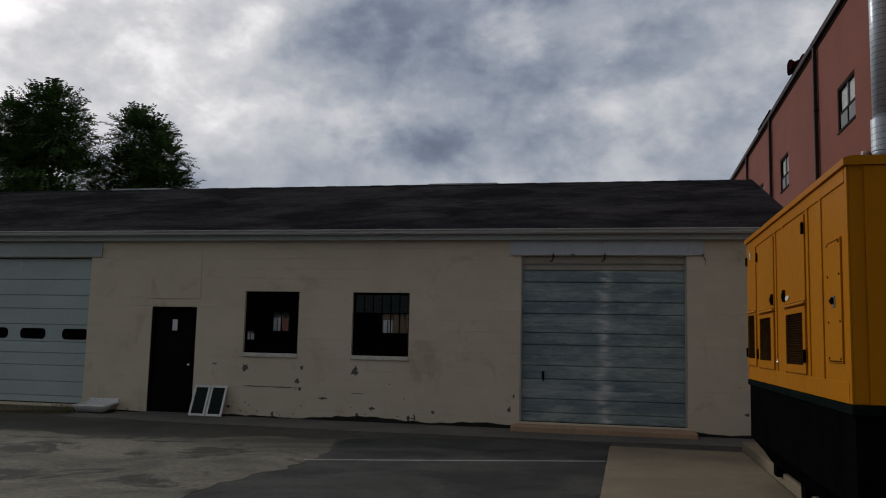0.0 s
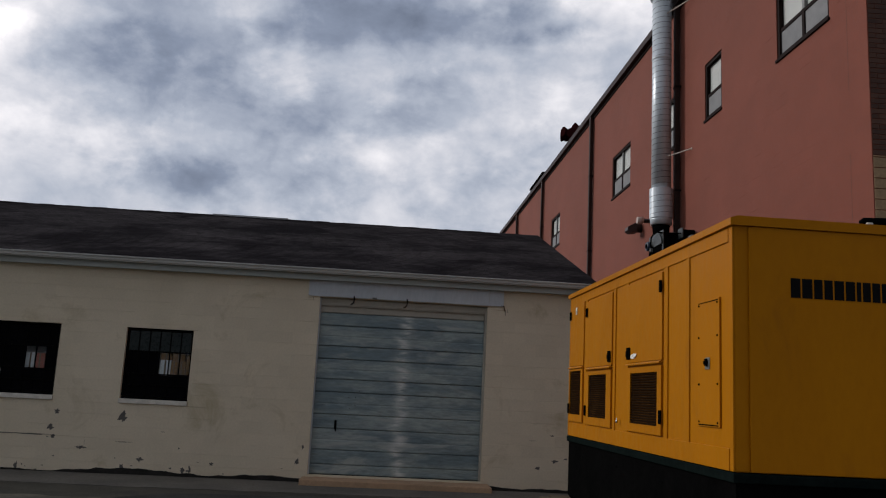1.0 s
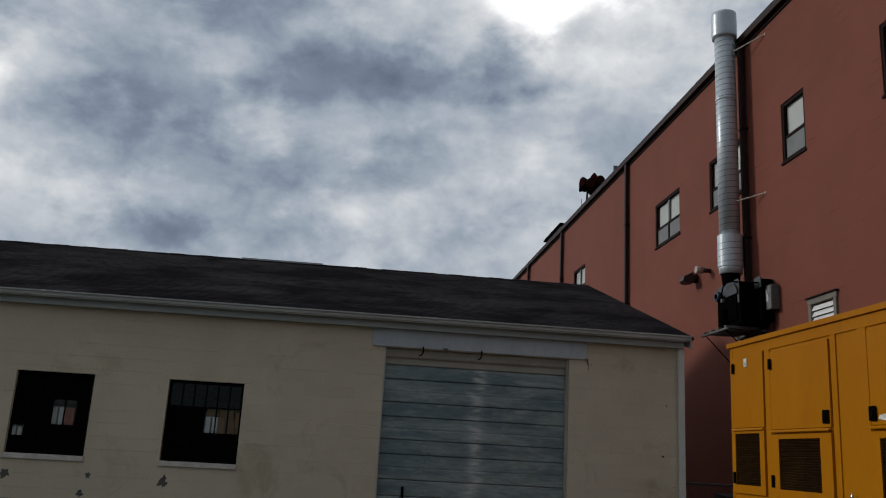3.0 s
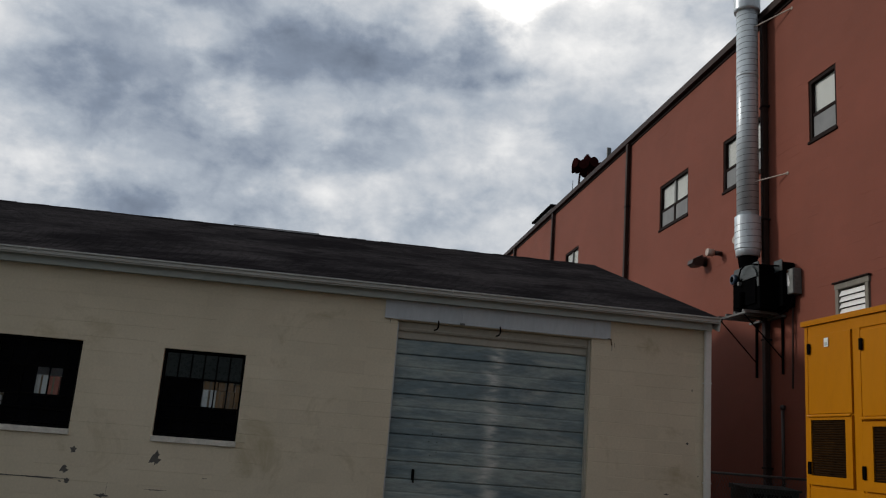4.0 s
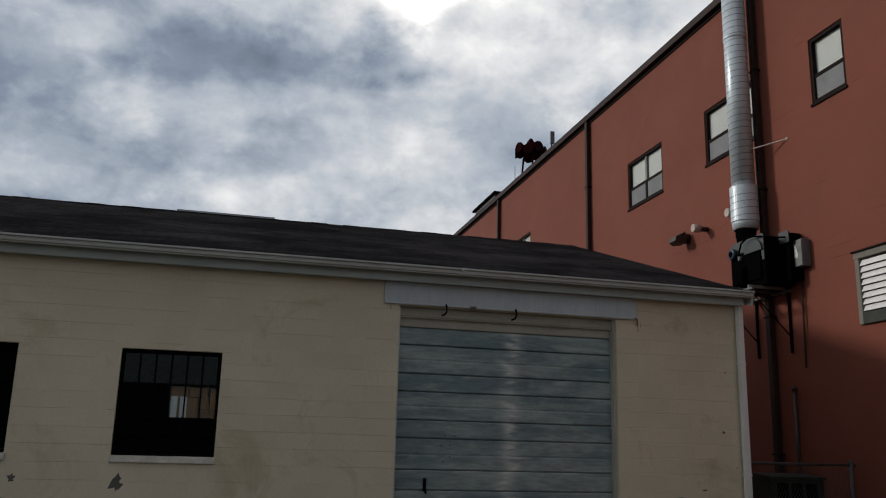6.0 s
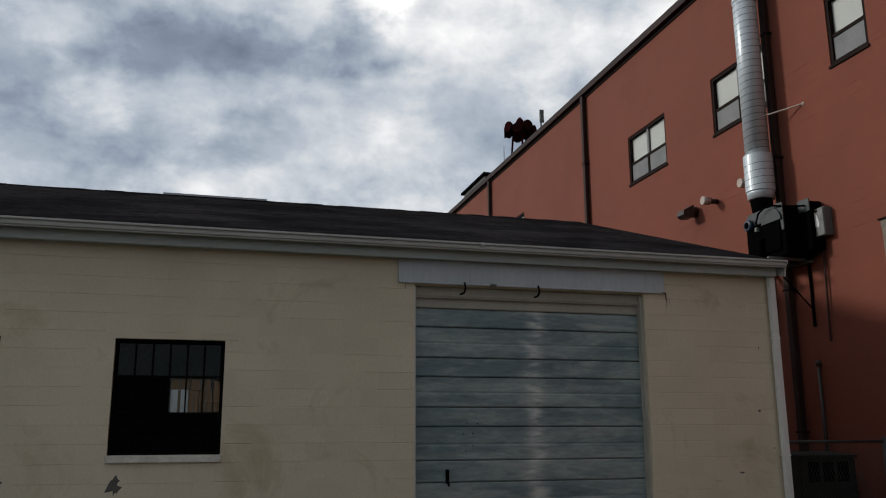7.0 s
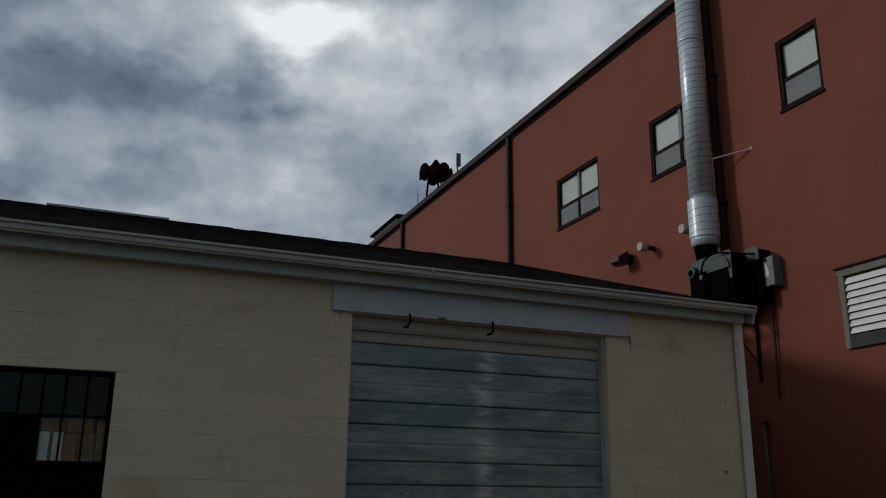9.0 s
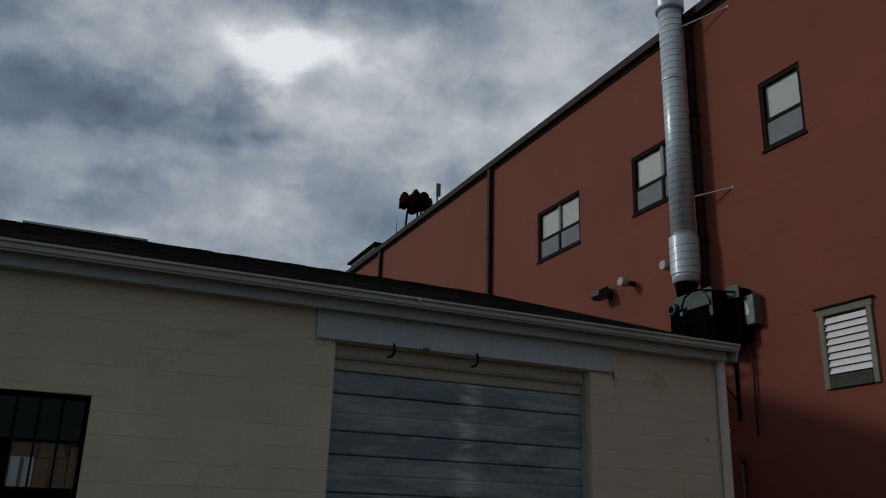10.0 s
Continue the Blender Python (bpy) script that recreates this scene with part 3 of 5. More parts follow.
plain("pavement_pad", boxed(-0.65, 1.34, 3.2, 14.0, -0.05, 0.03, bevel=0.012), M["concrete"], "buff concrete parking pad")
plain("pavement_slab", boxed(1.62, 5.3, 5.2, 15.0, -0.05, 0.12, bevel=0.015), M["concrete"], "concrete slab under the generator")
plain("pavement_dirt", ragged(bmesh.new(), [(-17.0, 15.2), (-12.6, 15.1), (-11.3, 15.6), (-11.2, 16.35), (-17.0, 16.35)], -0.05, 0.05, 0.3, 0.06), M["dirt"], "ochre dirt ramp in front of a garage door")
line = bmesh.new()
way = Vector((3.8, 1.42, 0)).normalized()
side = Vector((-way.y, way.x, 0)) * 0.045
for i in range(14):
    a = Vector((-4.45, 10.84, 0)) + way * (i * 0.288)
    b = a + way * 0.287
    j0, j1 = random.uniform(0.75, 1.05), random.uniform(0.75, 1.05)
    vs = [line.verts.new(p + Vector((0, 0, 0.010))) for p in (a - side * j0, b - side * j1, b + side * j1, a + side * j0)]
    line.faces.new(vs)
plain("road_marking", line, M["line"], "thin worn white line on the asphalt")


def kerb():
    root = thing("kerb", (1.48, 10.0, 0), "low buff concrete kerb beside the generator slab", "kerb", kind="structure")
    y = 5.2
    while y < 14.4:
        ln = 1.85
        bm = boxed(1.36, 1.60, y, min(y + ln, 14.45) - 0.02, -0.03, 0.15, bevel=0.02)
        for v in bm.verts:
            v.co.x += random.uniform(-0.006, 0.006)
        part("kerb_stone", bm, M["concrete"], root)
        y += ln


kerb()


# ---- the garage ----
G_L, G_R, TOP = -26.0, 2.615, 3.57
D_MAIN = (-2.36, 0.69, 0.14, 3.26)
D_LEFT = (-15.2, -11.58, 0.10, 3.22)
D_SMALL = (-10.08, -9.06, 0.0, 2.19)
W_ONE = (-8.0, -6.83, 1.28, 2.53)
W_TWO = (-5.70, -4.54, 1.28, 2.53)
HOLES = [D_MAIN, D_LEFT, D_SMALL, W_ONE, W_TWO]
garage = thing("garage_building", (-7.2, 16.5, 0), "long single-storey cream painted block garage with a dark shingle roof", "garage")
g_wall = part("wall", walled(bmesh.new(), (G_L, G_R), (0.0, TOP), HOLES, "y", F + 0.004, 0.2), M["block"], garage, "cream painted concrete block front wall")
rest = bmesh.new()
box(rest, G_R - 0.2, G_R, F + 0.206, 28.9, 0, TOP)
box(rest, G_L, G_L + 0.2, F + 0.206, 28.9, 0, TOP)
box(rest, G_L, G_R, 28.9, 29.1, 0, TOP)
part("rear_wall", rest, M["block"], garage)
gable = bmesh.new()
for gx in (G_L + 0.003, G_R - 0.203):
    prism(gable, [(16.5, TOP), (28.9, TOP), (22.65, 5.75)], "X", gx, gx + 0.2)
part("gable_wall", gable, M["block"], garage)
part("room_floor", boxed(G_L + 0.21, G_R - 0.21, F + 0.21, 28.88, 0.0, 0.02), M["room"], garage)
part("room_ceiling", boxed(G_L + 0.21, G_R - 0.21, F + 0.21, 28.88, TOP - 0.1, TOP - 0.05), M["room"], garage)

# roof: two slopes of shingles over a deck
EAVE_Y, EAVE_Z, RIDGE_Y, RIDGE_Z = 16.115, 3.73, 22.63, 5.89
X0, X1 = G_L - 0.15, 2.72
roof = part("roof", prism(bmesh.new(), [(EAVE_Y, EAVE_Z - 0.05), (EAVE_Y, EAVE_Z - 0.012), (RIDGE_Y, RIDGE_Z - 0.012), (2 * RIDGE_Y - EAVE_Y, EAVE_Z - 0.012), (2 * RIDGE_Y - EAVE_Y, EAVE_Z - 0.05), (RIDGE_Y, RIDGE_Z - 0.06)], "X", X0, X1), M["roof_dark"], garage, "shallow gable roof of worn dark shingles")
run = Vector((0, RIDGE_Y - EAVE_Y, RIDGE_Z - EAVE_Z))
slope_len = run.length
up = run.normalized()
out = Vector((0, -up.z, up.y))
sv, sf = [], []
rows = 46
for r in range(rows):
    d0, d1 = slope_len * r / rows, min(slope_len * (r + 1.12) / rows, slope_len)
    x = X0 - random.uniform(0, 0.3)
    while x < X1:
        w = random.uniform(0.27, 0.36)
        xa, xb = max(x, X0), min(x + w - 0.006, X1)
        x += w
        if xb - xa < 0.02:
            continue
        lift, drop = random.uniform(0.0045, 0.0065), random.uniform(-0.006, 0.006)
        base = Vector((0, EAVE_Y, EAVE_Z)) + up * (d0 + drop)
        head = Vector((0, EAVE_Y, EAVE_Z)) + up * d1
        n = len(sv)
        for xx in (xa, xb):
            sv += [tuple(base + Vector((xx, 0, 0)) - out * 0.008), tuple(base + Vector((xx, 0, 0)) + out * lift), tuple(head + Vector((xx, 0, 0)) + out * 0.001)]
        sf += [(n, n + 3, n + 4, n + 1), (n + 1, n + 4, n + 5, n + 2), (n, n + 1, n + 2), (n + 3, n + 5, n + 4)]
tabs = soup("shingles", sv, sf, M["shingle"], roof, "dark weathered asphalt shingles")
tabs.data.materials.append(M["tar"])   # butt edges coloured near-black to paint in the shade under each course
for i, p in enumerate(tabs.data.polygons):
    p.material_index = 1 if i % 4 == 0 else 0
rv = bmesh.new()
x = X0
while x < X1 - 0.1:
    w = min(0.33, X1 - x)
    z = random.uniform(0.0, 0.012)
    prism(rv, [(RIDGE_Y - 0.16, RIDGE_Z - 0.045 + z), (RIDGE_Y, RIDGE_Z + 0.012 + z), (RIDGE_Y + 0.16, RIDGE_Z - 0.045 + z), (RIDGE_Y, RIDGE_Z - 0.01 + z)], "X", x, x + w - 0.004)
    x += w
part("ridge_cap", rv, M["shingle"], roof)
for a, b in ((-5.67, -3.79), (-15.3, -13.5)):
    part("ridge_vent", prism(bmesh.new(), [(RIDGE_Y - 0.17, RIDGE_Z - 0.03), (RIDGE_Y - 0.15, RIDGE_Z + 0.01), (RIDGE_Y, RIDGE_Z + 0.045), (RIDGE_Y + 0.15, RIDGE_Z + 0.01), (RIDGE_Y + 0.17, RIDGE_Z)], "X", a, b), M["ridge"], roof, "grey metal ridge vent")
part("rake_board", prism(bmesh.new(), [(EAVE_Y + 0.06, EAVE_Z - 0.19), (EAVE_Y + 0.02, EAVE_Z - 0.052), (RIDGE_Y, RIDGE_Z - 0.065), (RIDGE_Y, RIDGE_Z - 0.2)], "X", X1 - 0.05, X1 - 0.02), M["gutter"], roof)

# gutter, soffit and frieze board
gut = bmesh.new()
prism(gut, [(16.19, 3.742), (16.19, 3.664), (16.126, 3.650), (16.106, 3.652), (16.104, 3.660), (16.112, 3.664), (16.088, 3.672), (16.080, 3.700), (16.098, 3.707), (16.098, 3.716), (16.064, 3.724), (16.062, 3.744), (16.078, 3.747), (16.104, 3.722), (16.12, 3.668), (16.18, 3.675), (16.18, 3.742)], "X", X0, 2.662)
gutter = part("gutter", gut, M["gutter"], garage, "grey metal eaves gutter with a stepped front")
part("end_cap", prism(bmesh.new(), [(16.19, 3.74), (16.19, 3.66), (16.12, 3.649), (16.102, 3.655), (16.062, 3.705), (16.060, 3.743)], "X", 2.662, 2.668), M["gutter"], gutter)
for x in (-19.9, -13.8, -7.7, -1.62):
    part("joint", prism(bmesh.new(), [(16.185, 3.660), (16.122, 3.648), (16.1, 3.655), (16.087, 3.666), (16.084, 3.692), (16.067, 3.698), (16.060, 3.712), (16.059, 3.744), (16.07, 3.749), (16.08, 3.716), (16.185, 3.68)], "X", x, x + 0.03), M["gutter"], gutter)
part("fascia_board", boxed(X0, 2.60, 16.235, 16.262, 3.552, 3.728), M["frieze"], garage, "pale grey fascia board under the gutter")
part("soffit", boxed(X0, 2.60, 16.263, F - 0.003, 3.562, 3.58), M["frieze"], garage)

# downspout at the corner
ds = bmesh.new()
prism(ds, [(2.53, 3.64), (2.628, 3.64), (2.626, 1.9), (2.628, 0.1), (2.53, 0.1), (2.528, 1.9)], "Y", 16.30, 16.375)
bmesh.ops.bevel(ds, geom=ds.edges[:], offset=0.012, segments=2, affect="EDGES")
dspout = part("downspout", ds, M["pipe_white"], garage, "white painted square downspout")
for z in (2.72, 1.2):
    part("strap", boxed(2.5235, 2.6305, 16.2975, 16.396, z, z + 0.02, bevel=0.002), M["pipe_white"], dspout)

# tar band and dark gap along the foot of the wall
tv, tf = [], []
for a, b in ((G_L, D_LEFT[0]), (D_LEFT[1], D_SMALL[0]), (D_SMALL[1], D_MAIN[0] - 0.06), (D_MAIN[1] + 0.1, G_R)):
    n = max(2, int((b - a) / 0.09))
    for i in range(n + 1):
        x = a + (b - a) * i / n
        h = 0.045 + 0.05 * noise.noise((x * 1.1, 3.3, 0)) + 0.03 * noise.noise((x * 5.0, 1.3, 0)) + (0.03 if x > -6 else 0.0)
        h = max(0.02, h)
        k = len(tv)
        tv += [(x, F - 0.012, 0.0), (x, F - 0.008, h), (x, F + 0.002, h + 0.004)]
        if i:
            tf += [(k - 3, k, k + 1, k - 2), (k - 2, k + 1, k + 2, k - 1)]
soup("tar_band", tv, tf, M["tar"], g_wall, "black tar band with an uneven top edge", kind="")


# bare spots where the paint came off
def scar(bm, x, z, w, h, n=19):
    ph = random.uniform(0, 9)
    vs = [bm.verts.new((x + w / 2 * math.cos(a) * (1 + 1.1 * noise.noise((4 * math.cos(a) + ph, 3 * math.sin(a), ph))), F - 0.0015, z + h / 2 * math.sin(a) * (1 + 1.1 * noise.noise((4 * math.cos(a), ph, 3 * math.sin(a)))))) for a in (2 * math.pi * i / n for i in range(n))]
    bm.faces.new(vs)


scars = bmesh.new()
for x, z, w, h in ((-7.93, 0.98, 0.14, 0.13), (-7.62, 0.62, 0.65, 0.02), (-7.1, 0.62, 0.5, 0.02), (-6.72, 1.02, 0.09, 0.09), (-6.8, 0.75, 0.09, 0.1), (-6.74, 0.6, 0.07, 0.06), (-5.6, 0.98, 0.11, 0.17), (-5.55, 0.55, 0.34, 0.015),
                   (-5.24, 0.27, 0.09, 0.07), (-5.54, 0.1, 0.08, 0.14), (-6.25, 0.43, 0.13, 0.05), (-8.6, 1.05, 0.12, 0.03), (-7.3, 0.08, 0.06, 0.1), (-4.5, 0.12, 0.05, 0.12), (-4.38, 0.13, 0.04, 0.12), (-4.02, 0.25, 0.08, 0.06),
                   (2.28, 1.78, 0.05, 0.04), (1.95, 1.0, 0.09, 0.025), (2.0, 0.55, 0.12, 0.07), (1.7, 0.42, 0.1, 0.05), (2.2, 0.6, 0.06, 0.03), (-8.9, 0.5, 0.1, 0.05), (-8.25, 0.2, 0.1, 0.05), (-2.55, 0.35, 0.06, 0.1), (-2.47, 0.6, 0.04, 0.08)):
    scar(scars, x, z, w, h)
for i in range(34):
    scar(scars, random.uniform(-9, -2.6), random.uniform(0.08, 0.75) * random.random(), random.uniform(0.012, 0.055), random.uniform(0.01, 0.03))
for x, z, w, h in ((1.02, 3.16, 0.012, 0.2), (1.06, 3.2, 0.01, 0.1), (-2.48, 3.24, 0.01, 0.07), (-6.2, 0.5, 0.004, 0.35), (-4.9, 0.75, 0.12, 0.012), (1.6, 0.9, 0.2, 0.01), (2.35, 2.6, 0.02, 0.05), (2.46, 1.3, 0.03, 0.03)):
    scar(scars, x, z, w * 0.75, h * 0.75)
sc = part("bare_spot", scars, M["scar"], g_wall, "dark bare spots in peeling paint")
sc["kind"] = "stuff"
part("panel", boxed(-10.24, -9.0, F - 0.012, F, 2.36, 3.35, bevel=0.004), M["block"], g_wall, "painted-over infill panel above the door")


# sectional door of dull galvanised steel
def main_door():
    x0, x1, y = D_MAIN[0] + 0.02, D_MAIN[1] - 0.02, F + 0.13
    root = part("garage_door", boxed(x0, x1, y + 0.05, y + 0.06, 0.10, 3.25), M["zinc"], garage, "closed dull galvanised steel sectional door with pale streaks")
    lines = [3.24, 3.0, 2.77, 2.40, 2.17, 1.81, 1.58, 1.19, 0.94, 0.57, 0.32, 0.15]
    for i, (hi, lo) in enumerate(zip(lines, lines[1:])):
        bm = bmesh.new()
        h = hi - lo
        prof = [(y + 0.045, lo + 0.003), (y + 0.014, lo + 0.006), (y + 0.006, lo + 0.018)]
        if h > 0.3:
            m0 = lo + h * 0.48
            prof += [(y + 0.006, m0 - 0.02), (y + 0.010, m0), (y + 0.006, m0 + 0.02)]
        prof += [(y + 0.006, hi - 0.016), (y + 0.014, hi - 0.006), (y + 0.045, hi - 0.003)]
        prism(bm, prof, "X", x0, x1)
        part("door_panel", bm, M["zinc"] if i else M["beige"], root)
    part("bottom_seal", boxed(x0, x1, y + 0.012, y + 0.049, 0.09, 0.149), M["tar"], root, "black rubber bottom seal")
    hd = bmesh.new()
    box(hd, -1.955, -1.915, y - 0.03, y + 0.01, 0.93, 1.09, bevel=0.01)
    rod(hd, (-1.935, y - 0.02, 0.98), (-1.925, y - 0.05, 0.9), 0.012)
    part("handle", hd, M["iron"], root, "black iron pull handle")
    for dx, dz in ((-1.93, 1.62), (-1.80, 1.62), (-1.98, 1.5), (-1.86, 1.5), (-1.86, 1.36), (-1.95, 1.3)):
        bm = bmesh.new()
        bmesh.ops.create_uvsphere(bm, u_segments=8, v_segments=6, radius=0.008, matrix=Matrix.Translation((dx + 0.25, y + 0.004, dz)))
        part("bolt_head", bm, M["iron"], root)
    part("jamb", boxed(D_MAIN[0] + 0.002, D_MAIN[0] + 0.02, F + 0.03, F + 0.2, 0.15, 3.25), M["white_metal"], root)
    part("jamb", boxed(D_MAIN[1] - 0.035, D_MAIN[1] - 0.002, F + 0.05, F + 0.2, 0.15, 3.25), M["beige"], root)
    part("top_rail", boxed(D_MAIN[0] + 0.02, D_MAIN[1] - 0.035, F + 0.09, F + 0.129, 3.12, 3.255, bevel=0.006), M["beige"], root, "beige top rail")
    part("track_bar", boxed(D_MAIN[0] + 0.03, D_MAIN[1] - 0.04, F + 0.075, F + 0.089, 3.14, 3.165, bevel=0.003), M["beige"], root)


main_door()
x = -2.57
header = part("header_flashing", boxed(x, x + 3.55, F - 0.05, F - 0.036, 3.272, 3.292, bevel=0.003), M["white_metal"], garage, "white metal flashing above the steel door")
for w in (0.2958,) * 12:
    part("flashing_strip", boxed(x, x + w - 0.0008, F - 0.035 - random.uniform(0, 0.0012), F - 0.004, 3.285, 3.560, bevel=0.0006), M["white_metal"], header)
    x += w
for x in (-1.75, -0.79):
    part("hook", bent(bmesh.new(), [(x, F - 0.05, 3.30), (x + 0.004, F - 0.07, 3.25), (x, F - 0.075, 3.20), (x - 0.02, F - 0.065, 3.165), (x - 0.05, F - 0.04, 3.155)], 0.012), M["iron"], header, "black iron hook")
part("torn_end", bent(bmesh.new(), [(0.93, F - 0.045, 3.285), (0.985, F - 0.05, 3.278), (0.99, F - 0.04, 3.24), (1.0, F - 0.035, 3.19)], 0.007), M["rust"], header, "rusty torn edge")
part("bracket", boxed(-1.42, -1.34, F - 0.06, F - 0.03, 3.27, 3.3, bevel=0.005), M["grey_metal"], header)
st = boxed(-2.45, 0.82, 15.84, 16.5, -0.02, 0.112, bevel=0.02)
for v in st.verts:
    v.co.z += 0.012 * noise.noise((v.co.x * 3, v.co.y * 3, 1))
part("threshold", st, M["step"], garage, "tan worn concrete threshold")


def left_door():
    x0, x1, y = D_LEFT[0] + 0.02, D_LEFT[1] - 0.02, F + 0.10
    root = part("garage_door", boxed(x0, x1, y + 0.05, y + 0.06, 0.12, 3.2), M["blue_white"], garage, "closed pale blue-white sectional door with rounded windows")
    lines = [3.18, 2.74, 2.40, 2.11, 1.77, 1.40, 1.16, 0.9, 0.56, 0.26, 0.12]
    for hi, lo in zip(lines, lines[1:]):
        part("door_panel", prism(bmesh.new(), [(y + 0.045, lo + 0.003), (y + 0.012, lo + 0.005), (y + 0.004, lo + 0.016), (y + 0.004, hi - 0.014), (y + 0.012, hi - 0.004), (y + 0.045, hi - 0.003)], "X", x0, x1), M["blue_white"], root)
    for a in (-14.9, -14.2, -13.27, -12.24):
        bm = boxed(a, a + 0.62, y - 0.006, y + 0.02, 1.46, 1.69)
        ed = [e for e in bm.edges if abs(e.verts[0].co.y - e.verts[1].co.y) > 0.01]
        bmesh.ops.bevel(bm, geom=ed, offset=0.09, segments=5, profile=0.5, affect="EDGES")
        part("window_pane", bm, M["black_glass"], root, "dark rounded window")
    part("vent_mark", boxed(-13.42, -13.34, y - 0.004, y + 0.01, 3.0, 3.12, bevel=0.004), M["white_metal"], root)


left_door()
part("header_board", boxed(-15.4, -11.33, F - 0.03, F - 0.004, 3.225, 3.538, bevel=0.004), M["frieze"], garage, "pale blue header board")


def small_door():
    x0, x1, z1 = D_SMALL[0] + 0.05, D_SMALL[1] - 0.05, D_SMALL[3] - 0.05
    root = part("door", boxed(x0, x1, F + 0.07, F + 0.115, 0.03, z1, bevel=0.004), M["black_door"], garage, "closed black painted door with a pale number mark")
    fr = bmesh.new()
    box(fr, D_SMALL[0], x0 - 0.003, F + 0.02, F + 0.15, 0.0, D_SMALL[3]), box(fr, x1 + 0.003, D_SMALL[1], F + 0.02, F + 0.15, 0.0, D_SMALL[3]), box(fr, x0 - 0.003, x1 + 0.003, F + 0.02, F + 0.15, z1 + 0.003, D_SMALL[3])
    part("door_frame", fr, M["black_door"], root)
    part("door_number", boxed(-9.63, -9.52, F + 0.062, F + 0.071, 1.70, 1.93, bevel=0.003), M["paper"], root, "plain pale number plate")
    kn = bmesh.new()
    rod(kn, (x1 - 0.08, F + 0.07, 1.0), (x1 - 0.08, F + 0.03, 1.0), 0.014)
    bmesh.ops.create_uvsphere(kn, u_segments=14, v_segments=10, radius=0.032, matrix=Matrix.Translation((x1 - 0.08, F + 0.015, 1.0)))
    part("door_handle", kn, M["chrome"], root, "metal door knob", smooth=True)
    part("deadbolt", rod(bmesh.new(), (x1 - 0.08, F + 0.07, 1.15), (x1 - 0.08, F + 0.05, 1.15), 0.025), M["iron"], root)
    part("sill", boxed(D_SMALL[0], D_SMALL[1], F - 0.02, F + 0.15, 0.0, 0.028, bevel=0.004), M["grey_metal"], root)


small_door()


def steel_window(hole, clear, dull):
    """A steel window of six by four panes, most of them painted over."""
    x0, x1, z0, z1 = hole
    y = F + 0.085
    root = part("window", boxed(x0, x1, y - 0.012, y + 0.02, z1 - 0.035, z1), M["iron"], garage, "black steel window with painted-over panes")
    for a, b, lo, hi in ((x0, x0 + 0.035, z0 + 0.01, z1 - 0.036), (x1 - 0.035, x1, z0 + 0.01, z1 - 0.036), (x0 + 0.036, x1 - 0.036, z0 + 0.01, z0 + 0.045)):
        part("frame_bar", boxed(a, b, y - 0.012, y + 0.02, lo, hi), M["iron"], root)
    cols = [x0 + 0.035 + (x1 - x0 - 0.07) * i / 6 for i in range(7)]
    rws = [z0 + 0.045, z0 + 0.26, z0 + 0.45, z1 - 0.405, z1 - 0.035]
    for c in cols[1:-1]:
        part("glazing_bar", boxed(c - 0.009, c + 0.009, y - 0.010, y + 0.016, z0 + 0.046, z1 - 0.037), M["iron"], root)
    for z in rws[1:-1]:
        part("glazing_bar", boxed(x0 + 0.036, x1 - 0.036, y - 0.014, y + 0.018, z - 0.012, z + 0.012), M["iron"], root)
    for i in range(6):
        for j in range(4):
            kind = "glass" if (i, j) in clear else "dull_glass" if (i, j) in dull else "black_glass"
            ob = part("pane", boxed(cols[i] + 0.010, cols[i + 1] - 0.010, y, y + 0.004, rws[j] + 0.013, rws[j + 1] - 0.013), M[kind], root)
            if kind == "glass":
                ob.visible_shadow = False
    bm = boxed(x0 - 0.01, x1 + 0.01, F - 0.035, F + 0.07, z0 - 0.07, z0 + 0.008, bevel=0.006)
    part("window_sill", bm, M["sill"], root, "white painted sill")


steel_window(W_TWO, {(3, 2), (4, 2), (5, 2)}, {(i, 3) for i in range(6)})
steel_window(W_ONE, {(3, 2), (4, 2), (0, 1)}, set())


# ---- the red building ----
RZ, RY0, RY1 = 11.18, 11.88, 52.0
RWIN = [(32.8, 34.45, 2), (23.46, 25.30, 2), (19.70, 21.53, 2), (17.07, 17.97, 1), (12.88, 14.63, 2), (38.6, 40.2, 2)]
R_HOLES = [(a, b, 7.69, 8.95) for a, b, _ in RWIN] + [(16.30, 17.22, 3.575, 4.73)]
red = thing("red_building", (14.0, 30.0, 0), "tall red painted block building with small dark-framed windows", "building")
r_wall = part("wall", walled(bmesh.new(), (RY0, RY1), (0.0, RZ), R_HOLES, "x", R + 0.004, 0.25), M["red"], red, "red painted concrete block side wall")
rb = bmesh.new()
box(rb, R + 0.26, 26, RY0, RY0 + 0.25, 0, RZ), box(rb, R + 0.26, 26, RY1 - 0.25, RY1, 0, RZ), box(rb, 25.75, 26, RY0 + 0.26, RY1 - 0.26, 0, RZ)
e_wall = part("end_wall", rb, M["mortar"], red, "brown and tan brick end wall")
part("roof", boxed(R + 0.1, 26, RY0 + 0.05, RY1, RZ, RZ + 0.08), M["membrane"], red, "flat roof")
part("roof_inner", boxed(R + 0.3, 25.7, RY0 + 0.3, RY1 - 0.3, RZ - 0.3, RZ - 0.1), M["room"], red)
re = bmesh.new()
prism(re, [(R - 0.13, RZ - 0.10), (R - 0.14, RZ + 0.06), (R - 0.10, RZ + 0.09), (R + 0.1, RZ + 0.09), (R + 0.1, RZ + 0.085), (R - 0.02, RZ + 0.04), (R - 0.02, RZ - 0.10)], "Y", RY0 - 0.1, RY1)
edge = part("roof_edge", re, M["spout"], red, "dark metal roof edge and gutter")
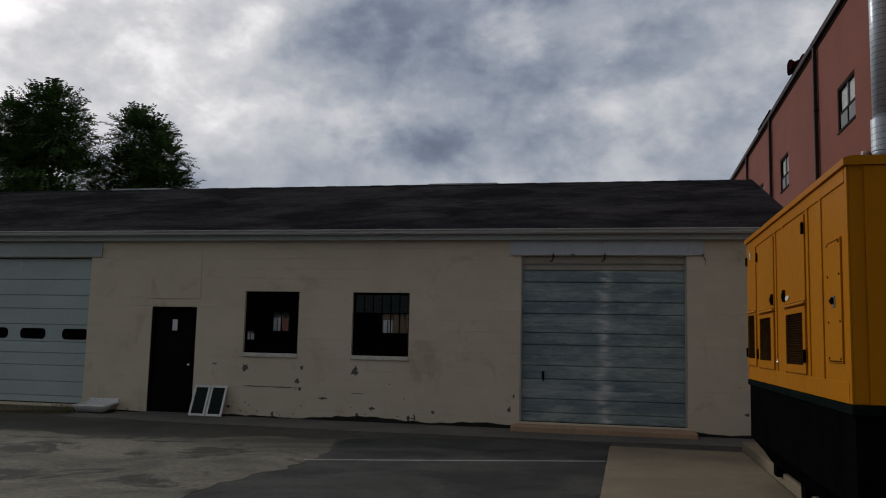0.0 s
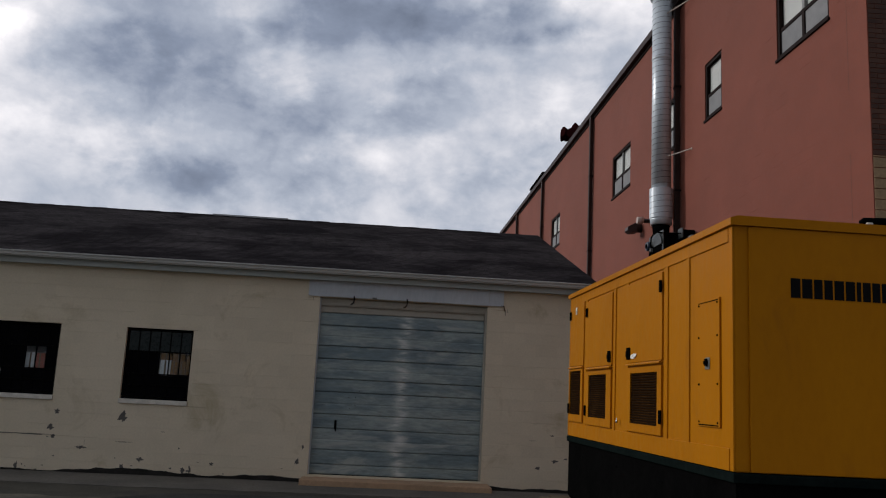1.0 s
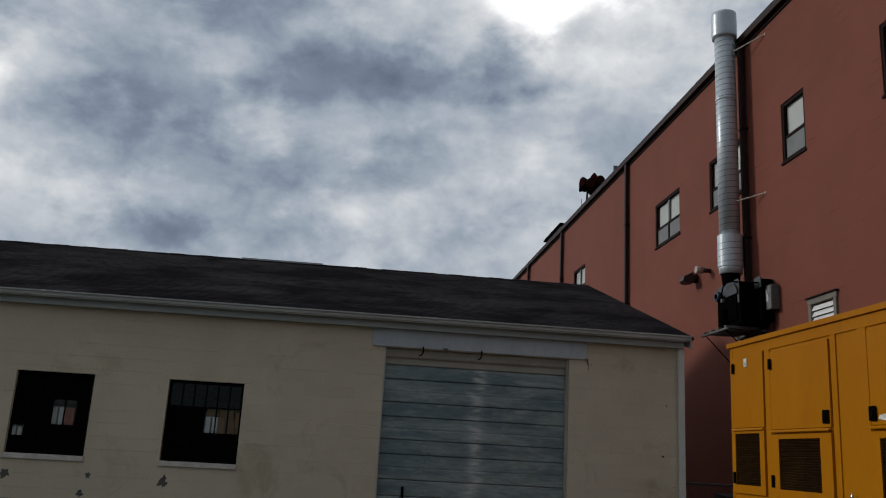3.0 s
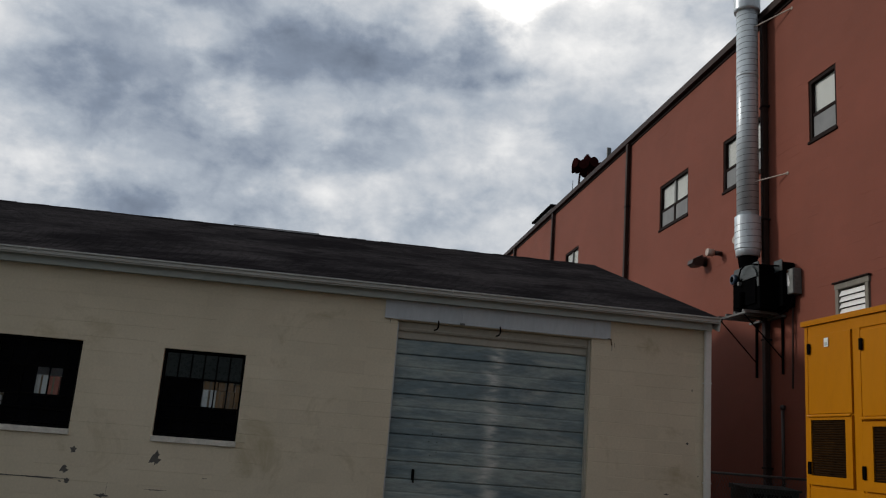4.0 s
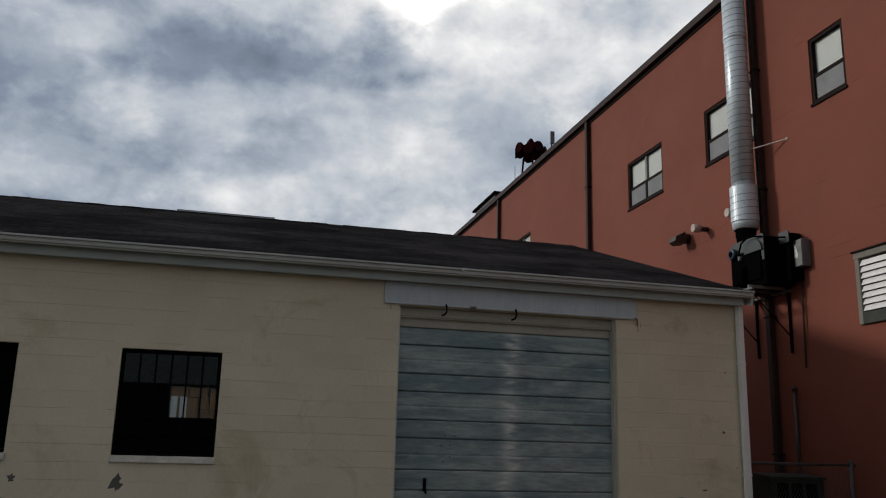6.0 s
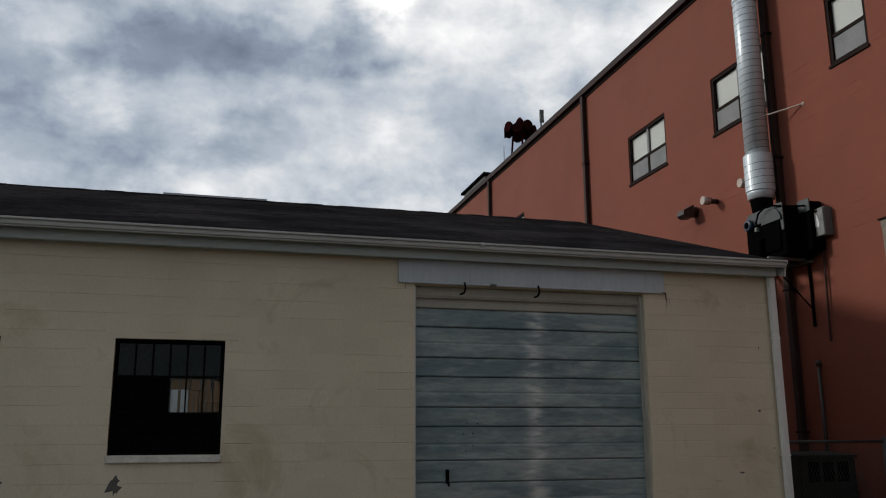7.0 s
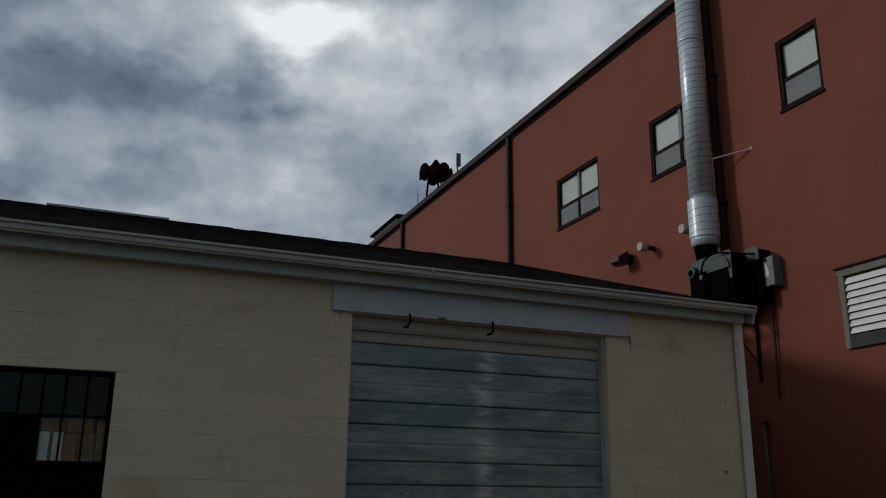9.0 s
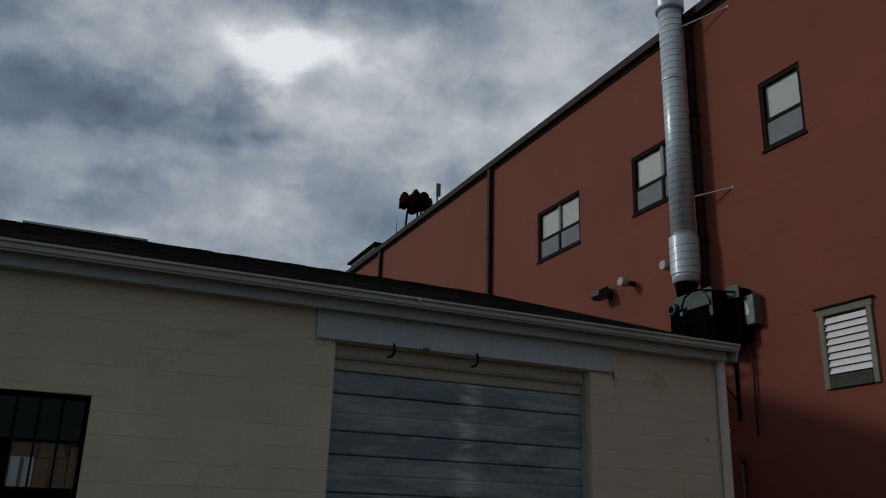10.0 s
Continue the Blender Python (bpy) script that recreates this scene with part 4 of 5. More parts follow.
part("edge_board", boxed(R - 0.025, R + 0.002, RY0, RY1, RZ - 0.19, RZ - 0.101), M["brown_trim"], edge)
part("end_coping", boxed(R - 0.12, 26, RY0 - 0.1, RY0 + 0.3, RZ + 0.094, RZ + 0.15), M["roof_dark"], red)

for y, foot in ((27.7, 0.0), (36.2, 0.0), (43.0, 0.0), (19.5, 0.0)):
    bm = boxed(R - 0.14, R - 0.025, y - 0.07, y + 0.07, foot, RZ - 0.135, bevel=0.02)
    d = part("downspout", bm, M["spout"], red, "dark brown downspout")
    for z in (1.5, 4.0, 6.5, 9.0):
        part("strap", boxed(R - 0.146, R - 0.004, y - 0.1, y + 0.1, z, z + 0.035, bevel=0.003), M["brown_trim"], d)


def red_window(y0, y1, lights):
    z0, z1, zm, x = 7.69, 8.95, 8.22, R + 0.07
    root = part("window", boxed(x - 0.05, x + 0.05, y0, y1, z1 - 0.07, z1), M["brown_trim"], red, "dark-framed sash window with pale blinds")
    bars = [(0.05, y0, y0 + 0.07, z0, z1 - 0.071), (0.05, y1 - 0.07, y1, z0, z1 - 0.071), (0.05, y0 + 0.071, y1 - 0.071, z0, z0 + 0.07)]
    if lights == 2:
        bars.append((0.035, (y0 + y1) / 2 - 0.04, (y0 + y1) / 2 + 0.04, z0 + 0.071, zm + 0.03))
        part("mullion", boxed(x - 0.025, x + 0.035, (y0 + y1) / 2 - 0.04, (y0 + y1) / 2 + 0.04, zm + 0.031, z1 - 0.071), M["box_grey"], root, "grey upper mullion")
    for d, a, b, lo, hi in bars:
        part("frame_bar", boxed(x - d, x + d, a, b, lo, hi), M["brown_trim"], root)
    cells = [(y0 + 0.07, y1 - 0.07)] if lights == 1 else [(y0 + 0.07, (y0 + y1) / 2 - 0.04), ((y0 + y1) / 2 + 0.04, y1 - 0.07)]
    for a, b in cells:
        part("meeting_rail", boxed(x - 0.03, x + 0.03, a + 0.001, b - 0.001, zm - 0.03, zm + 0.03), M["brown_trim"], root)
        part("pane", boxed(x + 0.012, x + 0.016, a + 0.001, b - 0.001, zm + 0.031, z1 - 0.072), M["glass"], root).visible_shadow = False
        part("pane", boxed(x - 0.012, x - 0.008, a + 0.001, b - 0.001, z0 + 0.071, zm - 0.031), M["screen"], root, "grey screened lower sash")
        part("blind", boxed(x + 0.03, x + 0.036, a + 0.001, b - 0.001, zm - 0.02, z1 - 0.072), M["blind"], root, "pale drawn blind")
    part("window_sill", boxed(R - 0.03, x - 0.051, y0 - 0.02, y1 + 0.02, z0 - 0.05, z0 - 0.001, bevel=0.005), M["brown_trim"], root)


for a, b, n in RWIN:
    red_window(a, b, n)


def louvre_window():
    y0, y1, z0, z1 = 16.30, 17.22, 3.575, 4.73
    root = part("louvre_window", boxed(R - 0.04, R + 0.1, y0 - 0.02, y1 + 0.02, z1 - 0.075, z1 + 0.03, bevel=0.008), M["grey_wood"], red, "grey wooden louvre window with white slats")
    for a in (y0, y1 - 0.09):
        part("frame_post", boxed(R - 0.04, R + 0.1, a, a + 0.09, z0, z1 - 0.076, bevel=0.006), M["grey_wood"], root)
    part("cap", boxed(R - 0.07, R - 0.002, y0 - 0.05, y1 + 0.05, z1 + 0.031, z1 + 0.055), M["brown_trim"], root)
    part("bottom_board", boxed(R - 0.05, R + 0.09, y0 + 0.092, y1 - 0.092, z0, z0 + 0.19, bevel=0.01), M["moss_wood"], root, "mossy bottom board")
    part("backing", boxed(R + 0.09, R + 0.098, y0 + 0.092, y1 - 0.092, z0 + 0.192, z1 - 0.078), M["black_door"], root)
    n = 8
    for i in range(n):
        z = z0 + 0.215 + (z1 - z0 - 0.31) * i / n
        part("slat", prism(bmesh.new(), [(R - 0.026, z), (R - 0.018, z - 0.004), (R + 0.022, z + 0.090), (R + 0.014, z + 0.094)], "Y", y0 + 0.094, y1 - 0.094), M["slat"], root)


louvre_window()

for y, lo, hi in ((12.42, 3.2, 5.35), (12.40, 6.3, 8.2)):
    part("crack", boxed(R - 0.0005, R + 0.002, y - 0.003, y + 0.003, lo, hi), M["brick_brown"], r_wall, "thin upright crack")


# ---- the generator ----
def generator():
    x0, x1, y0, y1, z0, z1 = 1.06, 3.12, 6.40, 11.09, 1.19, 2.86
    root = thing("generator", (2.1, 8.8, 0.134), "large yellow enclosed diesel generator on a black fuel-tank base", "generator")
    body = part("housing", boxed(x0 + 0.012, x1 - 0.012, y0 + 0.012, y1 - 0.012, z0, z1 - 0.02, bevel=0.012), M["yellow"], root, "yellow enamelled steel housing")
    cap = bmesh.new()
    prism(cap, [(x0 - 0.02, z1 - 0.06), (x0 - 0.02, z1 - 0.012), (x0 + 0.03, z1 + 0.004), (x1 - 0.03, z1 + 0.004), (x1 + 0.02, z1 - 0.012), (x1 + 0.02, z1 - 0.06)], "Y", y0 - 0.02, y1 + 0.02)
    part("roof", cap, M["yellow"], root)
    # side posts and flat panels standing proud of the frame
    for a, b in ((6.412, 6.47), (7.19, 7.26), (7.66, 7.75), (8.72, 8.83), (9.14, 9.22), (10.25, 10.35), (11.03, 11.08)):
        part("post", boxed(x0 + 0.002, x0 + 0.014, a, b, z0 + 0.005, z1 - 0.065, bevel=0.003), M["yellow"], body)
    part("side_rail", boxed(x0 + 0.001, x0 + 0.013, 6.48, 11.02, 2.70, z1 - 0.062, bevel=0.003), M["yellow"], body)
    part("lower_rail", boxed(x0 + 0.001, x0 + 0.013, 6.48, 11.02, z0 + 0.003, 1.335, bevel=0.003), M["yellow"], body)

    def door(a, b, lo, hi, hinge_y):
        d = part("door", boxed(x0 - 0.007, x0 + 0.011, a, b, lo, hi, bevel=0.003), M["yellow"], root, "yellow access door")
        part("drip_rail", prism(bmesh.new(), [(x0 - 0.008, lo - 0.004), (x0 - 0.028, lo - 0.02), (x0 - 0.026, lo - 0.028), (x0 - 0.006, lo - 0.016)], "Y", a + 0.01, b + 0.02), M["yellow"], d)
        for z in (hi - 0.12,):
            part("hinge", boxed(x0 - 0.028, x0 - 0.012, hinge_y - 0.022, hinge_y + 0.022, z - 0.05, z + 0.05, bevel=0.006), M["black_paint"], d, "black hinge")
        return d

    def latch(d, y, z, s=0.055):
        l = part("latch", boxed(x0 - 0.024, x0 - 0.011, y - s * 0.8, y + s * 0.8, z - s, z + s, bevel=0.006), M["black_paint"], d, "black paddle latch")
        part("paddle", boxed(x0 - 0.034, x0 - 0.025, y - s * 0.45, y + s * 0.45, z - s * 0.55, z + s * 0.4, bevel=0.004), M["iron"], l)

    d2 = door(7.77, 8.70, 1.955, 2.675, 7.775)
    latch(d2, 8.66, 2.04)
    d1 = door(9.24, 10.23, 1.955, 2.675, 10.21)
    latch(d1, 9.30, 2.04)
    d0 = door(10.37, 11.01, 1.985, 2.70, 10.98)
    part("torn_sticker", prism(bmesh.new(), [(8.60, 2.00), (8.52, 1.985), (8.43, 2.01), (8.42, 2.03), (8.5, 2.035), (8.58, 2.025)], "X", x0 - 0.0145, x0 - 0.0125), M["label"], d2, "torn white sticker")
    part("sticker", boxed(x0 - 0.0145, x0 - 0.0125, 10.68, 10.745, 2.58, 2.66), M["label"], d0, "small white sticker")
    part("sticker_print", boxed(x0 - 0.0155, x0 - 0.0148, 10.69, 10.735, 2.59, 2.62), M["frieze"], d0)

    def louvre(a, b, lo, hi, ga, gb, glo, ghi, hinge_y):
        bm = bmesh.new()
        box(bm, x0 - 0.012, x0 + 0.012, a, ga, lo, hi), box(bm, x0 - 0.012, x0 + 0.012, gb, b, lo, hi), box(bm, x0 - 0.012, x0 + 0.012, ga, gb, lo, glo), box(bm, x0 - 0.012, x0 + 0.012, ga, gb, ghi, hi)
        d = part("louvre_door", bm, M["yellow"], root, "yellow door with a dark grille")
        # flat sheet in place of the lit interior behind the open grille
        part("backing", boxed(x0 + 0.005, x0 + 0.0112, ga + 0.0005, gb - 0.0005, glo + 0.0005, ghi - 0.0005), M["rust_in"], d, "rusty-brown sheet painted as the lit interior")
        n = int((ghi - glo) / 0.021)
        for i in range(n):
            z = glo + (ghi - glo) * (i + 0.5) / n
            part("slat", prism(bmesh.new(), [(x0 - 0.010, z - 0.006), (x0 - 0.009, z - 0.0075), (x0 + 0.0045, z + 0.004), (x0 + 0.0035, z + 0.0055)], "Y", ga + 0.001, gb - 0.001), M["grille"], d)
        part("hinge", boxed(x0 - 0.028, x0 - 0.012, hinge_y - 0.022, hinge_y + 0.022, lo + 0.09, lo + 0.2, bevel=0.006), M["black_paint"], d, "black hinge")

    louvre(7.77, 8.70, 1.35, 1.91, 7.87, 8.60, 1.42, 1.86, 7.775)
    louvre(9.24, 10.23, 1.35, 1.91, 9.41, 10.10, 1.43, 1.87, 10.21)
    louvre(10.37, 11.01, 1.36, 1.965, 10.46, 10.97, 1.44, 1.93, 10.99)
    lk = part("padlock", lathe(bmesh.new(), (x0 - 0.02, 8.98, 1.43), [(-0.025, 0.008), (-0.022, 0.012), (0.0, 0.012), (0.006, 0.006), (0.025, 0.006)]), M["chrome"], body, "small chrome padlock", smooth=True)
    # bolted plate near the end
    plate = part("cover_plate", boxed(x0 - 0.002, x0 + 0.011, 6.62, 7.01, 1.46, 2.34, bevel=0.002), M["yellow"], root, "bolted yellow cover plate")
    part("lock_plate", boxed(x0 - 0.008, x0 - 0.003, 6.778, 6.862, 1.852, 1.935, bevel=0.003), M["box_grey"], plate, "grey lock plate")
    latch(plate, 6.82, 1.90, 0.026)
    for y in (6.65, 6.98):
        for z in (1.49, 1.75, 2.08, 2.31):
            bm = bmesh.new()
            bmesh.ops.create_uvsphere(bm, u_segments=8, v_segments=6, radius=0.008, matrix=Matrix.Translation((x0 - 0.003, y, z)))
            part("bolt", bm, M["iron"], plate)
    part("groove", boxed(x0 - 0.0035, x0 - 0.0022, 6.64, 6.99, 1.467, 1.475), M["iron"], plate)
    part("groove", boxed(x0 - 0.0035, x0 - 0.0022, 6.64, 6.99, 2.322, 2.329), M["iron"], plate)
    # end panel with a black name band
    part("end_panel", boxed(1.17, x1 - 0.1, y0 - 0.004, y0 + 0.011, z0 + 0.005, z1 - 0.065, bevel=0.004), M["yellow"], root, "plain yellow end panel")
    x = 1.455
    for i in range(11):
        w = (0.066, 0.07, 0.058, 0.058, 0.066, 0.064, 0.03, 0.054, 0.054, 0.068, 0.066)[i]
        part("name_bar", boxed(x, x + w, y0 - 0.0075, y0 - 0.0045, 2.335, 2.465), M["logo"], root, "plain black lettering block")
        x += w + 0.0125
    # exhaust outlet lying on the roof
    ex = bmesh.new()
    lathe(ex, (2.66, 7.25, z1 + 0.225), [(-0.2, 0.015), (-0.17, 0.035), (0.10, 0.05), (0.18, 0.05), (0.2, 0.03)], sides=16, axis="X")
    rod(ex, (2.70, 7.25, z1), (2.70, 7.25, z1 + 0.22), 0.05)
    part("roof_flap", ex, M["soot"], root, "black exhaust flap on the roof", smooth=True)
    part("flap_bracket", boxed(2.49, 2.54, 7.2, 7.3, z1, z1 + 0.215, bevel=0.006), M["label"], root)
    # base: tank with a rail on top, tapering in below
    part("base_rail", boxed(x0 - 0.004, x1 + 0.004, y0 - 0.004, y1 + 0.004, 1.125, z0 - 0.002, bevel=0.006), M["green_black"], root, "weathered black base rail")
    tank = prism(bmesh.new(), [(x0 + 0.02, 1.124), (x0 + 0.02, 0.52), (x0 + 0.16, 0.36), (x0 + 0.24, 0.24), (x1 - 0.24, 0.24), (x1 - 0.16, 0.36), (x1 - 0.02, 0.52), (x1 - 0.02, 1.124)], "Y", y0 + 0.02, y1 - 0.01)
    part("fuel_tank", tank, M["black_paint"], root, "black fuel tank")
    for yy in (6.6, 7.9, 9.3, 10.85):
        for xx in (x0 + 0.26, x1 - 0.46):
            part("leg", boxed(xx, xx + 0.2, yy, yy + 0.2, 0.09, 0.239, bevel=0.01), M["black_paint"], root)
    for yy in (7.3, 8.6, 9.9):
        bm = bmesh.new()
        bmesh.ops.create_uvsphere(bm, u_segments=8, v_segments=6, radius=0.02, matrix=Matrix.Translation((x0 + 0.03, yy + 0.5, 1.0)))
        part("bolt", bm, M["iron"], root)

    root.location.x -= 0.012
    root.rotation_euler = (radians(0.35), 0, radians(0.42))   # it stands a touch askew on its slab


generator()


# ---- exhaust stack on the red wall ----
def stack():
    cx, cy = 5.0, 19.62
    root = thing("exhaust_stack", (cx, cy, 4.4), "tall shiny spiral steel exhaust stack clamped to the red wall", "exhaust stack")
    part("pipe", lathe(bmesh.new(), (cx, cy, 0), [(6.50, 0.222), (11.24, 0.222)], sides=40), M["steel"], root, smooth=True)

    def seams(lo, hi, r):
        """The rolled seam that winds round a spiral duct."""
        v, f, n = [], [], 36
        turns = int((hi - lo) / 0.135)
        for i in range(turns * n + 1):
            a, z = 2 * math.pi * i / n, lo + 0.135 * i / n
            k = len(v)
            for dz, dr in ((-0.005, -0.0005), (-0.002, 0.003), (0.002, 0.003), (0.005, -0.0005)):
                v.append((cx + (r + dr) * math.cos(a), cy + (r + dr) * math.sin(a), z + dz))
            if i:
                f += [(k - 4 + q, k + q, k + q + 1, k - 3 + q) for q in range(3)]
        soup("seam", v, f, M["cover"], root, kind="")
    seams(6.58, 11.22, 0.222)
    seams(5.88, 6.5, 0.264)
    part("joint_band", lathe(bmesh.new(), (cx, cy, 0), [(9.70, 0.229), (9.705, 0.234), (9.75, 0.234), (9.755, 0.229)]), M["steel"], root, smooth=True)
    part("cap", lathe(bmesh.new(), (cx, cy, 0), [(11.24, 0.24), (11.25, 0.275), (11.30, 0.282), (11.80, 0.278), (11.86, 0.275), (11.87, 0.2), (11.8, 0.19)]), M["steel"], root, "wider steel top section", smooth=True)
    part("collar", lathe(bmesh.new(), (cx, cy, 0), [(5.86, 0.256), (5.87, 0.264), (6.56, 0.264), (6.57, 0.226)], sides=40), M["steel"], root)
    part("lower_ring", lathe(bmesh.new(), (cx, cy, 0), [(5.71, 0.2), (5.715, 0.24), (5.83, 0.245), (5.858, 0.25)]), M["steel"], root, smooth=True)
    part("neck", lathe(bmesh.new(), (cx, cy, 0), [(5.4, 0.16), (5.5, 0.18), (5.70, 0.2)]), M["soot"], root, "sooty black neck", smooth=True)
    for z, wy in ((7.31, 18.75), (10.83, 18.5)):
        b = part("brace", rod(bmesh.new(), (cx + 0.05, cy - 0.2, z - 0.02), (R - 0.01, wy, z), 0.014), M["vent"], root, "thin brace rod")
        part("wall_plate", rod(bmesh.new(), (R - 0.012, wy, z), (R - 0.002, wy, z), 0.035), M["vent"], b)


stack()


def silencer():
    root = thing("silencer_box", (5.05, 19.5, 4.42), "sooty black exhaust silencer box on a wall platform under the stack", "silencer")
    part("body", boxed(4.79, 5.392, 18.77, 19.86, 4.50, 5.30, bevel=0.02), M["soot"], root)
    part("upper_body", boxed(4.80, 5.36, 18.82, 19.72, 5.301, 5.40, bevel=0.015), M["soot"], root)
    part("top_plate", prism(bmesh.new(), [(19.76, 5.20), (19.77, 5.40), (19.74, 5.43), (18.80, 5.44), (18.77, 5.41), (18.77, 4.95), (18.83, 4.95), (18.86, 5.20)], "X", 4.768, 4.786), M["cover"], root, "grey sheet-metal front plate")
    dome = [(19.07 + 0.27 * math.cos(i * math.pi / 14), 5.14 + 0.24 * math.sin(i * math.pi / 14)) for i in range(15)]
    part("side_cover", prism(bmesh.new(), dome, "X", 4.735, 4.767), M["cover"], root, "half-round grey cover")
    part("lower_panel", boxed(4.755, 4.789, 18.88, 19.70, 4.62, 5.165, bevel=0.012), M["soot"], root)
    part("rear_plate", prism(bmesh.new(), [(18.50, 5.24), (18.50, 5.44), (18.53, 5.46), (18.79, 5.46), (18.79, 5.24)], "X", 5.10, 5.12), M["cover"], root, "grey upright plate")
    part("rear_body", boxed(5.121, 5.385, 18.52, 18.769, 4.55, 5.42, bevel=0.02), M["soot"], root)
    port = part("port", lathe(bmesh.new(), (4.73, 19.69, 5.22), [(-0.045, 0.065), (-0.05, 0.09), (-0.03, 0.108), (0.0, 0.112), (0.04, 0.10)], axis="X", sides=24), M["blue"], root, "blue-grey ring port", smooth=True)
    part("port_core", lathe(bmesh.new(), (4.684, 19.69, 5.22), [(-0.012, 0.02), (-0.01, 0.055), (0.0, 0.062)], axis="X", sides=20), M["soot"], port, smooth=True)
    part("hose", bent(bmesh.new(), [(4.74, 19.46, 5.10), (4.70, 19.43, 5.22), (4.68, 19.32, 5.35), (4.68, 19.15, 5.41), (4.70, 18.95, 5.405), (4.76, 18.80, 5.37), (4.95, 18.66, 5.34), (5.09, 18.60, 5.34)], 0.017), M["soot"], root, "black cable looped over the cover")
    part("clip", boxed(4.69, 4.757, 19.42, 19.48, 5.05, 5.13, bevel=0.008), M["grey_metal"], root)
    part("pipe_stub", lathe(bmesh.new(), (4.72, 19.35, 4.5), [(0.0, 0.05), (0.35, 0.05), (0.36, 0.06), (0.4, 0.06)], sides=14), M["soot"], root, smooth=True)
    pf = bmesh.new()
    for y in (18.95, 19.3, 19.65, 20.0):
        box(pf, 4.55, 5.38, y, y + 0.06, 4.44, 4.495)
    box(pf, 4.53, 4.58, 18.85, 20.15, 4.40, 4.44), box(pf, 5.3, 5.38, 18.85, 20.15, 4.40, 4.44)
    part("platform", pf, M["grey_metal"], root, "grey steel platform")
    for y in (18.98, 19.98):
        part("strut", rod(bmesh.new(), (4.56, y, 4.42), (5.37, y, 3.6), 0.012), M["iron"], root)
        part("wall_rail", boxed(5.355, 5.392, y - 0.02, y + 0.02, 3.3, 4.399), M["iron"], root)


silencer()


def wall_box():
    root = thing("electrical_box", (5.3, 18.5, 4.77), "grey metal electrical box with a cable on the red wall", "electrical box")
    part("body", boxed(R - 0.17, R - 0.006, 18.31, 18.60, 4.77, 5.27, bevel=0.012), M["grey_metal"], root)
    lid = part("lid", boxed(R - 0.187, R - 0.171, 18.32, 18.595, 4.78, 5.26, bevel=0.006), M["box_grey"], root, "pale grey lid")
    part("label_patch", prism(bmesh.new(), [(18.57, 4.95), (18.575, 5.2), (18.50, 5.19), (18.46, 5.12), (18.42, 5.0), (18.44, 4.93)], "X", R - 0.1895, R - 0.1872), M["label"], lid, "torn pale label")
    part("lock", rod(bmesh.new(), (R - 0.187, 18.48, 5.22), (R - 0.205, 18.48, 5.22), 0.022), M["rust"], lid)
    part("conduit", rod(bmesh.new(), (R - 0.05, 18.55, 4.77), (R - 0.05, 18.6, 3.0), 0.018), M["spout"], root)
    part("cable", bent(bmesh.new(), [(R - 0.1, 18.45, 4.78), (R - 0.14, 18.5, 4.55), (R - 0.2, 18.75, 4.42), (R - 0.25, 18.95, 4.55), (R - 0.2, 19.0, 4.75)], 0.012), M["iron"], root)


wall_box()


def vent_pipe(y, z, r, out):
    root = thing("vent_pipe", (R, y, z), "short round vent pipe with a pale end on the red wall", "vent pipe", group="vents on the red wall")
    part("pipe", rod(bmesh.new(), (R - 0.004, y, z), (R - out, y, z), r * 0.62, sides=16), M["brown_vent"], root, smooth=True)
    part("cap", lathe(bmesh.new(), (R - out, y, z), [(-0.16, r * 0.9), (-0.155, r), (0.0, r), (0.005, r * 0.6)], axis="X", sides=20), M["vent"], root, "pale metal end cap", smooth=True)


vent_pipe(21.60, 6.25, 0.088, 0.2)
vent_pipe(20.30, 6.25, 0.088, 0.2)


def vent_hood(y, z):
    root = thing("vent_hood", (R, y, z), "dark brown sheet-metal vent hood on the red wall", "vent hood", group="vents on the red wall")
    part("duct", rod(bmesh.new(), (R - 0.004, y, z + 0.02), (R - 0.2, y, z + 0.02), 0.12, sides=18), M["brown_vent"], root, smooth=True)
    part("hood", prism(bmesh.new(), [(R - 0.14, z + 0.15), (R - 0.38, z + 0.02), (R - 0.40, z - 0.08), (R - 0.32, z - 0.14), (R - 0.14, z - 0.12)], "Y", y - 0.14, y + 0.14), M["brown_vent"], root)


vent_hood(22.42, 6.21)


def wall_pipe():
    root = thing("standpipe", (R - 0.06, 18.95, 0.0), "rusty brown standpipe against the red wall", "pipe")
    part("pipe", rod(bmesh.new(), (R - 0.06, 18.95, 0.0), (R - 0.06, 18.95, 2.66), 0.03), M["brown_vent"], root, smooth=True)
    part("cap", lathe(bmesh.new(), (R - 0.06, 18.95, 2.62), [(0, 0.03), (0.01, 0.05), (0.07, 0.05), (0.09, 0.03)], sides=14), M["brown_vent"], root, smooth=True)


wall_pipe()

wl = thing("wall_light", (6.05, RY0 - 0.1, 6.35), "small white flood light on the brick end wall", "wall light")
part("housing", boxed(5.93, 6.17, RY0 - 0.03, RY0 - 0.009, 6.2, 6.38, bevel=0.01), M["label"], wl)
part("lamp_head", prism(bmesh.new(), [(RY0 - 0.03, 6.24), (RY0 - 0.14, 6.22), (RY0 - 0.16, 6.28), (RY0 - 0.05, 6.36)], "X", 6.0, 6.2), M["white_glass"], wl)


